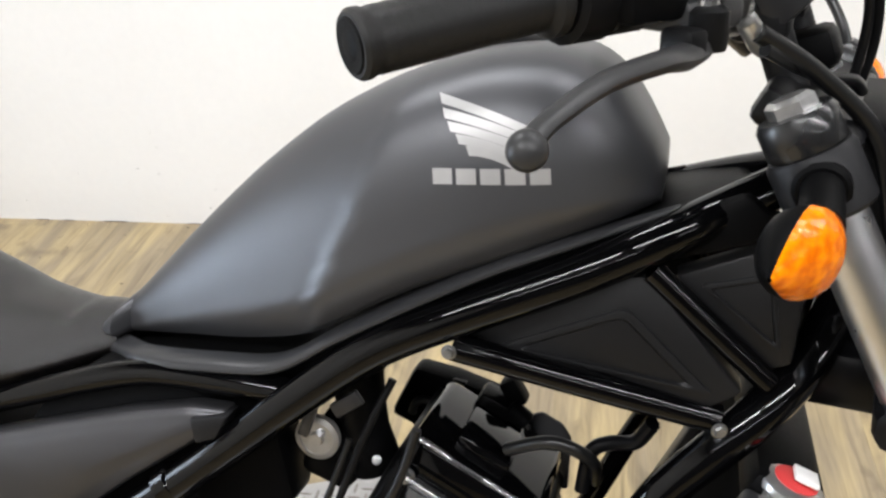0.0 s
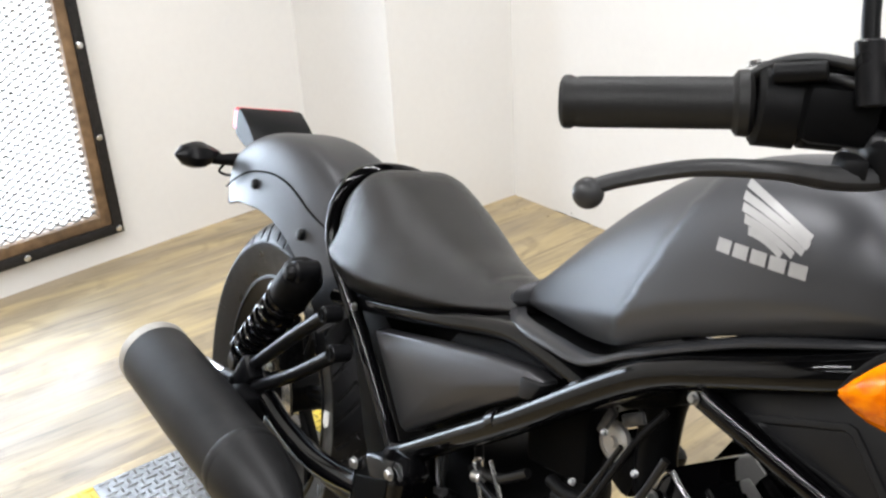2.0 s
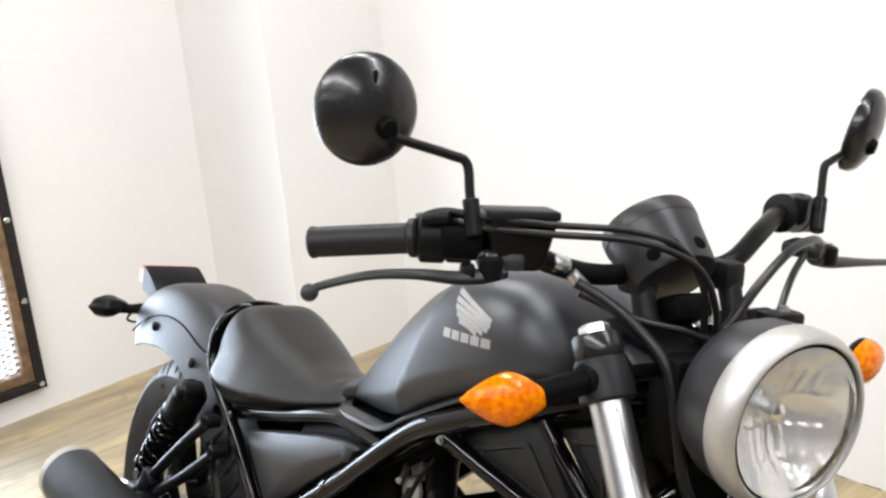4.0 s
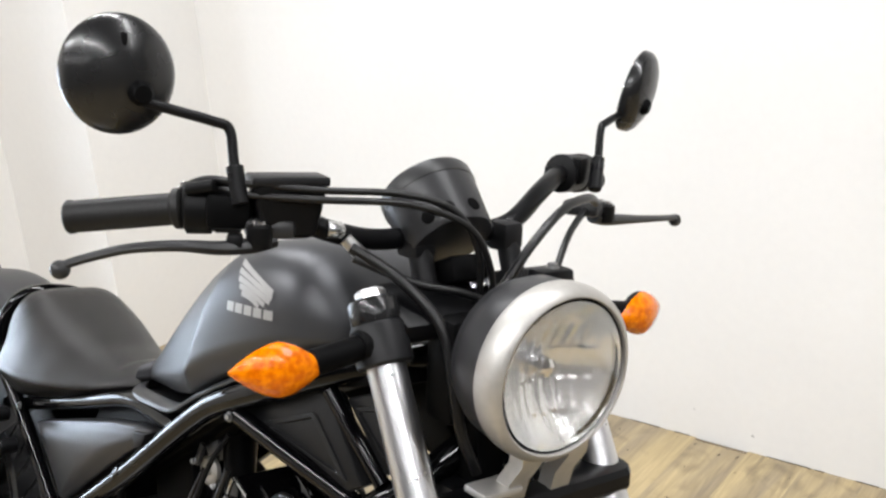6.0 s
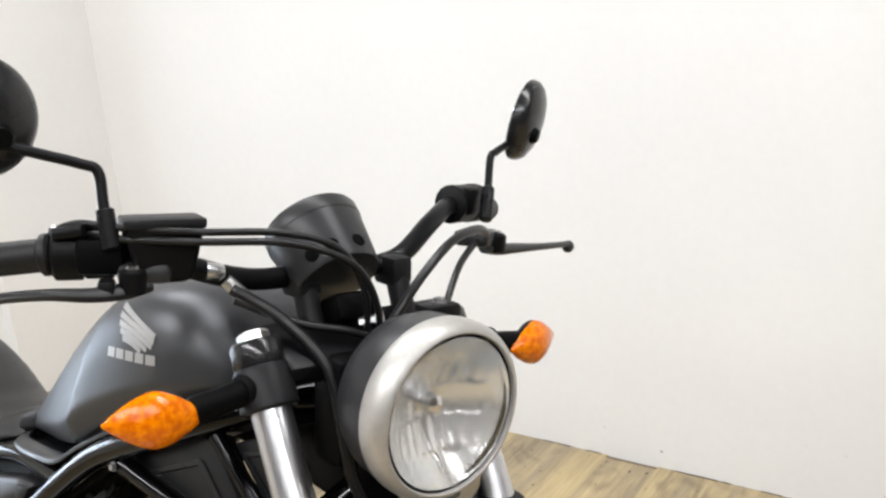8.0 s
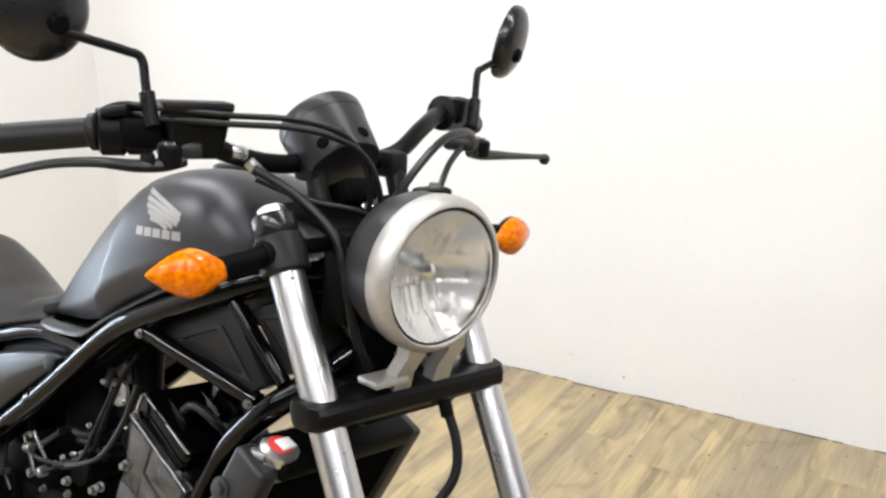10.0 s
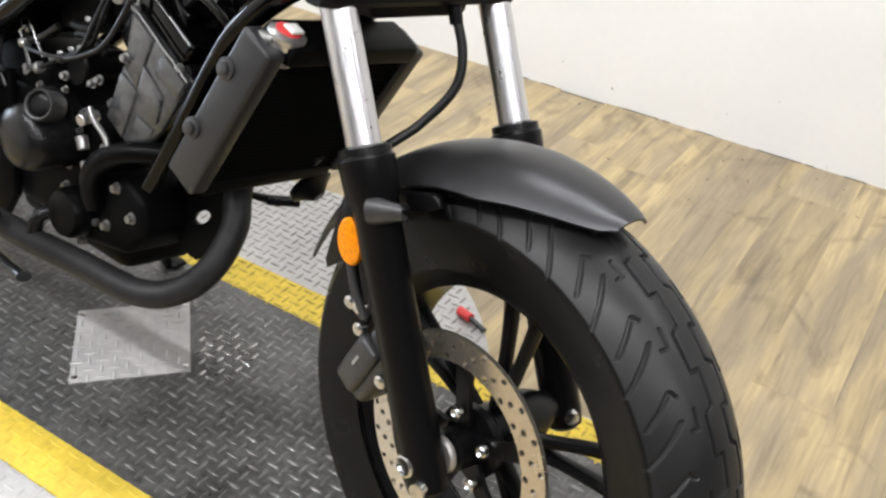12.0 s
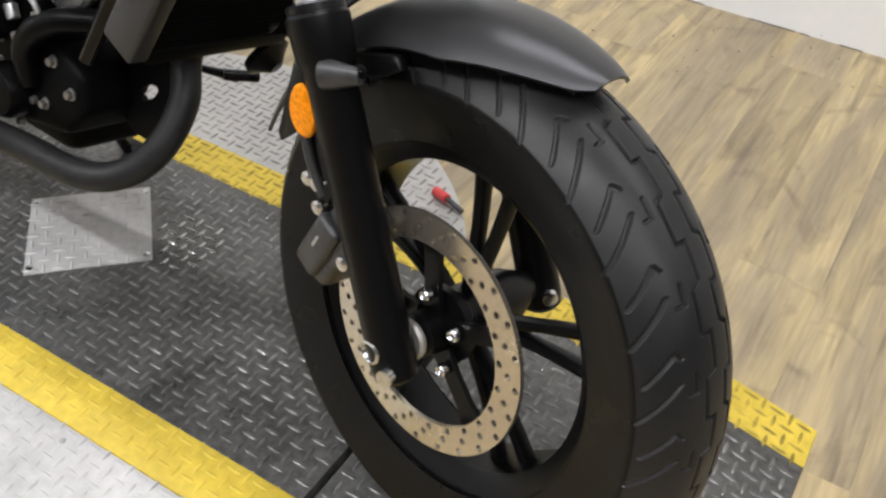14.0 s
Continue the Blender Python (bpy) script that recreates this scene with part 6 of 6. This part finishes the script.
# clutch cover and filler
part("clutch_cover", lathe([(0.050, 0.0), (0.050, 0.060), (0.0475, 0.073), (0.039, 0.081), (0.025, 0.085), (0.006, 0.086)], (0.706, -0.115, 0.440), (0, -1, 0), 44, squash=(1.0, 1.14)), M_CASTG, eng, "round grey clutch cover")
part("cover_rim", lathe([(0.060, 0.0), (0.060, 0.018), (0.056, 0.022)], (0.695, -0.112, 0.452), (0, -1, 0), 44), M_CAST, eng)
part("filler_boss", lathe([(0.0235, -0.02), (0.0235, 0.012), (0.0220, 0.015), (0.0195, 0.014), (0.0185, 0.004)], (0.740, -0.174, 0.500), (0.35, -1, 0.35), 28), M_CALIP, eng, "bright oil filler ring")
part("oil_cap", lathe([(0.0175, 0.002), (0.0175, 0.009), (0.012, 0.012), (0.004, 0.012)], (0.740, -0.174, 0.500), (0.35, -1, 0.35), 20), M_SATIN, eng)
for k in range(6):
    a = 2 * math.pi * k / 6 + 0.2
    part("bolt", bolt((0.695 + 0.066 * math.cos(a), -0.124, 0.452 + 0.066 * math.sin(a)), (0, -1, 0), 0.0045, 0.007), M_BOLTD, eng)
part("water_pump", lathe([(0.040, 0), (0.040, 0.030), (0.034, 0.040), (0.016, 0.044)], (0.772, -0.115, 0.340), (0, -1, 0), 30), M_CAST, eng, "round water pump cover")
for k in range(5):
    a = 2 * math.pi * k / 5
    part("bolt", bolt((0.772 + 0.046 * math.cos(a), -0.122, 0.340 + 0.046 * math.sin(a)), (0, -1, 0), 0.006, 0.010), M_BOLTD, eng)
part("pump_hose", tube([(0.815, -0.13, 0.368), (0.822, -0.145, 0.415), (0.848, -0.148, 0.452), (0.890, -0.135, 0.478), (0.95, -0.10, 0.490), (1.02, -0.08, 0.50)], 0.0165, 14, 6), M_CAST, eng, "black coolant hose")
part("pump_elbow", tube([(0.740, -0.14, 0.330), (0.725, -0.16, 0.318), (0.720, -0.165, 0.285)], 0.012, 12, 4), M_CASTG, eng)
part("front_cover", plate([(0.86, 0.435), (0.915, 0.41), (0.925, 0.36), (0.89, 0.315), (0.78, 0.295), (0.78, 0.40)], -0.125, -0.02, 0.012, seg=3), M_PLAS, eng)
for x, z in ((0.859, 0.411), (0.899, 0.379), (0.844, 0.345)):
    part("bolt", bolt((x, -0.126, z), (0, -1, 0), 0.0065, 0.010), M_BOLTD, eng)
part("hose_clamp", rod((0.792, -0.146, 0.470), (0.802, -0.147, 0.452), 0.009, 14), M_BOLTD, eng)
part("hose_clamp", rod((0.806, -0.146, 0.436), (0.818, -0.147, 0.418), 0.008, 14), M_BOLTD, eng)
part("sensor", rod((0.788, -0.120, 0.498), (0.794, -0.152, 0.494), 0.009, 12), M_ALU, eng)


def holed_bracket(c, y0, y1, outer, half, slim, turn):
    """A flat bracket with one slanted oval hole: outer lists the polar radii of its outline by angle."""
    angles = [2 * math.pi * k / 32 for k in range(32)]
    rim = [np.interp(a, np.linspace(0, 2 * math.pi, len(outer) + 1), outer + outer[:1]) for a in angles]
    far = [(c[0] + r * math.cos(a), c[1] + r * math.sin(a)) for a, r in zip(angles, rim)]
    hole = []
    for a in angles:
        b = a - turn
        r = half * slim / math.hypot(slim * math.cos(b), half * math.sin(b))
        hole.append((c[0] + r * math.cos(a), c[1] + r * math.sin(a)))
    return loft([[(x, y, z) for x, z in ring] for ring, y in ((far, y0), (far, y1), (hole, y1), (hole, y0), (far, y0))], caps=False)


part("mount_bracket", holed_bracket((0.952, 0.389), -0.045, -0.037, [0.042, 0.060, 0.065, 0.072, 0.066, 0.072, 0.070, 0.048], 0.022, 0.0095, radians(36)), M_PLAS, eng, "black engine mount bracket with an oval hole")
part("sump", block((0.30, 0.15, 0.08), Matrix.Translation((0.68, 0.0, 0.285)), 0.025, 3), M_PLAS, eng)
part("rear_case", block((0.16, 0.20, 0.22), Matrix.Translation((0.55, 0.0, 0.42)), 0.03, 3), M_PLAS, eng)
part("starter", rod((0.70, -0.10, 0.540), (0.70, -0.02, 0.540), 0.028, 22), M_CAST, eng)
part("throttle_body", block((0.055, 0.070, 0.060), Matrix.Translation((0.762, -0.035, 0.650)) @ Matrix.Rotation(radians(20), 4, "Y"), 0.012), M_CAST, eng)
part("throttle_disc", lathe([(0.021, 0), (0.021, 0.006), (0.016, 0.008), (0.016, 0.006), (0.007, 0.006), (0.006, 0.011)], (0.753, -0.074, 0.674), (0, -1, 0), 28), M_STEEL, eng, "alloy throttle pulley")
part("intake_duct", tube([(0.778, -0.050, 0.775), (0.783, -0.053, 0.725), (0.791, -0.055, 0.680), (0.803, -0.055, 0.640)], [0.030, 0.024, 0.0215, 0.024], 18, 5), M_CAST, eng, "black rubber intake duct")
part("air_box", block((0.085, 0.075, 0.050), Matrix.Translation((0.775, -0.050, 0.752)) @ Matrix.Rotation(radians(-30), 4, "Y"), 0.012, 3), M_PLAS, eng, "black plastic air box")
part("side_tray", block((0.105, 0.050, 0.125), Matrix.Translation((0.668, -0.060, 0.655)) @ Matrix.Rotation(radians(-12), 4, "Y"), 0.010, 2), M_PLAS, eng)
part("coil_carrier", plate([(0.806, 0.697), (0.846, 0.690), (0.887, 0.678), (0.909, 0.664), (0.909, 0.600), (0.812, 0.595), (0.806, 0.632), (0.780, 0.642), (0.786, 0.655)], 0.045, 0.080, 0.007, seg=2), M_PLAS, eng, "black coil and plug carrier")
part("ignition_coil", block((0.036, 0.034, 0.034), Matrix.Translation((0.896, 0.008, 0.682)) @ Matrix.Rotation(radians(24), 4, "Y"), 0.006, 2), M_CAST, eng, "black ignition coil")
part("plug_connector", rod((0.912, 0.000, 0.690), (0.930, 0.000, 0.676), 0.010, 14), M_PLAS, eng)
part("plug_connector", block((0.018, 0.022, 0.028), Matrix.Translation((0.915, 0.010, 0.702)) @ Matrix.Rotation(radians(-30), 4, "Y"), 0.004), M_PLAS, eng)
part("plug_connector", block((0.020, 0.020, 0.022), Matrix.Translation((0.922, 0.004, 0.660)) @ Matrix.Rotation(radians(15), 4, "Y"), 0.004), M_CAST, eng)
part("hose_clip", tube([(0.806, 0.040, 0.650), (0.810, 0.038, 0.662), (0.820, 0.038, 0.667), (0.830, 0.039, 0.662)], 0.0042, 10, 5), M_CALIP, eng, "grey hose clip")
part("clip_tab", plate([(0.838, 0.668), (0.848, 0.692), (0.862, 0.690), (0.850, 0.668)], 0.039, 0.045, 0.001), M_PLASG, eng)
part("bolt", bolt((0.851, 0.042, 0.674), (0, -1, 0.1), 0.0042, 0.005), M_BOLT, eng)
part("splash_plate", plate([(0.908, 0.664), (0.940, 0.678), (0.960, 0.668), (0.969, 0.655), (0.968, 0.600), (0.912, 0.595)], 0.020, 0.026, 0.003, seg=2), M_FEND, eng, "matte grey splash plate")
part("plug_lead", tube([(0.926, 0.000, 0.664), (0.937, 0.006, 0.645), (0.950, 0.012, 0.634), (0.948, 0.012, 0.610)], 0.0048, 10, 5), M_HOSE, eng)
part("stay_loop", tube([(0.990, -0.070, 0.655), (0.996, -0.070, 0.692), (1.012, -0.072, 0.704), (1.032, -0.080, 0.712), (1.045, -0.090, 0.735)], 0.0065, 10, 5), M_SATIN, eng, "black bent stay")
part("cable", tube([(0.80, -0.12, 0.70), (0.775, -0.13, 0.63), (0.745, -0.135, 0.575), (0.66, -0.14, 0.555), (0.58, -0.12, 0.55)], 0.0030, 10, 6), M_HOSE, eng)
part("cable", tube([(0.86, -0.125, 0.72), (0.84, -0.13, 0.66), (0.80, -0.135, 0.60), (0.73, -0.14, 0.565)], 0.0040, 10, 6), M_HOSE, eng)
part("wire_loom", tube([(0.56, -0.10, 0.58), (0.60, -0.12, 0.56), (0.64, -0.125, 0.57), (0.68, -0.12, 0.60)], 0.006, 10, 6), M_HOSE, eng)
part("wire_tie", rod((0.60, -0.128, 0.552), (0.615, -0.128, 0.556), 0.0075, 10), M_ALU, eng)
part("spark_lead", tube([(0.93, -0.10, 0.70), (0.97, -0.115, 0.72), (1.00, -0.10, 0.70), (1.0, -0.06, 0.66)], 0.0055, 10, 6), M_HOSE, eng)
for p in ((0.715, -0.126, 0.535), (0.850, -0.126, 0.602), (0.775, -0.13, 0.497), (0.838, -0.135, 0.468), (0.62, -0.126, 0.52), (0.80, -0.128, 0.555), (0.785, -0.128, 0.545), (0.60, -0.122, 0.44)):
    part("bolt", bolt(p, (0.1, -1, 0.1), 0.0055, 0.009), M_BOLTD, eng)

# clutter between the frame and the gearbox
fixed("pivot_plate", plate([(0.44, 0.47), (0.56, 0.50), (0.60, 0.30), (0.56, 0.23), (0.46, 0.24), (0.43, 0.33)], -0.125, -0.110, 0.004), M_PLAS, "black frame pivot plate")
part("harness_clip", tube([(0.622, -0.128, 0.526), (0.604, -0.130, 0.560), (0.597, -0.130, 0.570), (0.610, -0.130, 0.580), (0.612, -0.128, 0.572)], 0.0022, 8, 4), M_BOLT, eng, "bent bright wire clip")
part("harness_clip", tube([(0.659, -0.128, 0.546), (0.640, -0.130, 0.570), (0.625, -0.130, 0.586)], 0.0025, 8, 4), M_BOLT, eng)
part("cable", tube([(0.510, -0.120, 0.530), (0.530, -0.126, 0.502), (0.560, -0.126, 0.470)], 0.0034, 8, 4), M_HOSE, eng)
part("cable", tube([(0.530, -0.120, 0.545), (0.540, -0.126, 0.505), (0.550, -0.124, 0.470)], 0.0030, 8, 4), M_HOSE, eng)
part("wire_tie", block((0.022, 0.010, 0.010), Matrix.Translation((0.541, -0.127, 0.494)) @ Matrix.Rotation(radians(-20), 4, "Y"), 0.002), M_CALIP, eng, "grey cable tie")
part("wire_tag", plate([(0.506, 0.473), (0.514, 0.470), (0.519, 0.458), (0.508, 0.460)], -0.128, -0.127, 0.0003), M_YEL, eng, "yellow wire tag")
part("breather_hose", tube([(0.630, -0.125, 0.520), (0.665, -0.128, 0.536), (0.708, -0.128, 0.560), (0.755, -0.128, 0.588), (0.777, -0.128, 0.608), (0.797, -0.126, 0.660), (0.817, -0.122, 0.714), (0.835, -0.110, 0.755)], 0.0036, 10, 6), M_CTRL, eng, "dark grey breather hose")
part("hose_clamp", rod((0.640, -0.126, 0.524), (0.652, -0.127, 0.530), 0.0085, 12), M_ALU, eng)
part("hose_clamp", rod((0.700, -0.128, 0.556), (0.709, -0.128, 0.561), 0.0078, 12), M_CALIP, eng)
part("hose", tube([(0.715, -0.118, 0.612), (0.750, -0.122, 0.615), (0.790, -0.118, 0.628)], 0.0075, 10, 5), M_CTRL, eng)
part("hose", tube([(0.725, -0.118, 0.600), (0.753, -0.122, 0.606), (0.775, -0.122, 0.602), (0.790, -0.115, 0.590)], 0.0060, 10, 5), M_CTRL, eng)
for x, z in ((0.746, 0.628), (0.712, 0.574), (0.733, 0.582), (0.752, 0.592), (0.823, 0.683), (0.773, 0.701), (0.665, 0.545), (0.60, 0.505), (0.685, 0.560)):
    part("bolt", bolt((x, -0.118, z), (0.2, -1, 0.4), 0.0030, 0.005), M_BOLTD, eng)
part("linkage", block((0.030, 0.006, 0.014), Matrix.Translation((0.790, -0.100, 0.722)) @ Matrix.Rotation(radians(-35), 4, "Y"), 0.002), M_CALIP, eng, "grey throttle linkage")
part("linkage", block((0.010, 0.008, 0.034), Matrix.Translation((0.752, -0.095, 0.700)) @ Matrix.Rotation(radians(20), 4, "Y"), 0.002), M_CALIP, eng)
for x, z in ((0.640, 0.644),):
    fixed("tube_collar", rod((x - 0.008, -0.1405, z - 0.0065), (x + 0.008, -0.1405, z + 0.0065), 0.0178, 18), M_GLOSS, "gloss black tube collar")

# ---- small things ----
nozzle = new("air_chuck")
nozzle.matrix_world = pose(1.078, 0.555, 0.0125, 0, 0, -14)
tagged(nozzle, "small red and brass air hose chuck lying on the turntable", "air chuck")
part("body", rod((0.008, 0, -0.003), (0.045, 0, 0.0), 0.0095, 14), M_REDLAB, nozzle)
part("tip", rod((0.043, 0, 0.0), (0.085, 0.003, -0.006), 0.0055, 12), M_CALIP, nozzle)

# ---- floor of long planks, laid across the room ----
floor = room_box("floor", -0.75, U1, -0.1, V1, FLOOR - 0.1, FLOOR - 0.003, M_UNDER, label="pale oak-look vinyl plank floor", cat="floor")
PW, PL = 0.152, 1.22
plank_me = finish(block((PW - 0.0003, PL - 0.0003, 0.003), Matrix.Translation((0, 0, -0.0015)), 0.0))
plank_me.materials.append(M_PLANK)
rng = random.Random(5)
rest_v, rest_f = [], []
for i in list(range(int((U1 + 0.43) / PW) + 1)) + [-1, -2]:
    shift = rng.random() * PL
    for j in range(-1, 9):
        ca, cb = -0.43 + (i + 0.5) * PW, -(j * PL + shift - PL / 2)
        if cb - PL / 2 > -0.02 or cb < -V1 - 0.3:
            continue
        cut = cb + PL / 2
        if cut > 0:
            me = finish(block((PW - 0.0003, PL - cut - 0.0003, 0.003), Matrix.Translation((0, -cut / 2, -0.0015)), 0.0))
            me.materials.append(M_PLANK)
        else:
            me = plank_me
        if ca < 3.9 and cb > -2.6:
            ob = new("plank", me)
            ob.parent = floor
            ob.matrix_basis = Matrix.Translation((ca, cb, FLOOR))
            continue
        k = len(rest_v)
        xa, xb, ya, yb = ca - PW / 2 + 0.0003, ca + PW / 2 - 0.0003, max(cb - PL / 2 + 0.0003, -V1), min(cb + PL / 2 - 0.0003, 0.0)
        rest_v += [(xa, ya, FLOOR), (xb, ya, FLOOR), (xb, yb, FLOOR), (xa, yb, FLOOR)]
        rest_f.append((k, k + 1, k + 2, k + 3))
tagged(part("planks_beyond", from_arrays(rest_v, rest_f), M_PLANK, floor), kind="stuff")

rng = random.Random(7)
for _ in range(24):
    u0, long = rng.uniform(0.1, 4.2), rng.uniform(0.02, 0.11)
    part("dirt_line", block((long, 0.0035, 0.0016), Matrix.Translation((u0, -0.0018, FLOOR + 0.0008)), 0.0004), M_DIRT, floor)
rng = random.Random(11)
speck_v, speck_f = [], []
for _ in range(150):
    su, sv = rng.uniform(-0.3, 3.6), abs(rng.gauss(0, 0.26)) + 0.012
    k, r0 = len(speck_v), rng.uniform(0.0010, 0.0058)
    turn, flat = rng.uniform(0, 6.28), rng.uniform(0.15, 0.6)
    for i in range(7):
        a = 2 * math.pi * i / 7
        px, py = r0 * math.cos(a) * rng.uniform(0.6, 1.3), r0 * flat * math.sin(a) * rng.uniform(0.6, 1.3)
        speck_v.append((su + px * math.cos(turn) - py * math.sin(turn), -sv - px * math.sin(turn) - py * math.cos(turn), FLOOR + 0.0004))
    speck_v.append((su, -sv, FLOOR + 0.0004 + r0 * 0.25))
    speck_f += [(k + i, k + (i + 1) % 7, k + 7) for i in range(7)]
tagged(part("floor_specks", from_arrays(speck_v, speck_f), M_DIRT, floor, "scattered dark dirt specks"), kind="stuff")

# scuffs low on the back wall
wall_back = bpy.data.objects["wall_back"]
mark_v, mark_f = [], []
for _ in range(26):
    mu, mz, r0 = rng.uniform(0.3, 3.8), FLOOR + abs(rng.gauss(0.05, 0.14)) + 0.01, rng.uniform(0.0012, 0.0045)
    k, flat = len(mark_v), rng.uniform(0.25, 1.0)
    turn = rng.uniform(0, 3.14)
    for i in range(8):
        a = 2 * math.pi * i / 8
        px, pz = r0 * math.cos(a) * rng.uniform(0.6, 1.4), r0 * flat * math.sin(a) * rng.uniform(0.6, 1.4)
        mark_v.append((mu + px * math.cos(turn) - pz * math.sin(turn), -0.0006, mz + px * math.sin(turn) + pz * math.cos(turn)))
    mark_f.append(tuple(range(k, k + 8)))
M_SCUFF = mat("wall_scuff", (0.42, 0.41, 0.39), 0.8, grain=0.3, grain_scale=200)
tagged(part("scuff_marks", from_arrays(mark_v, mark_f), M_SCUFF, wall_back, "small grey scuffs on the wall"), kind="stuff")
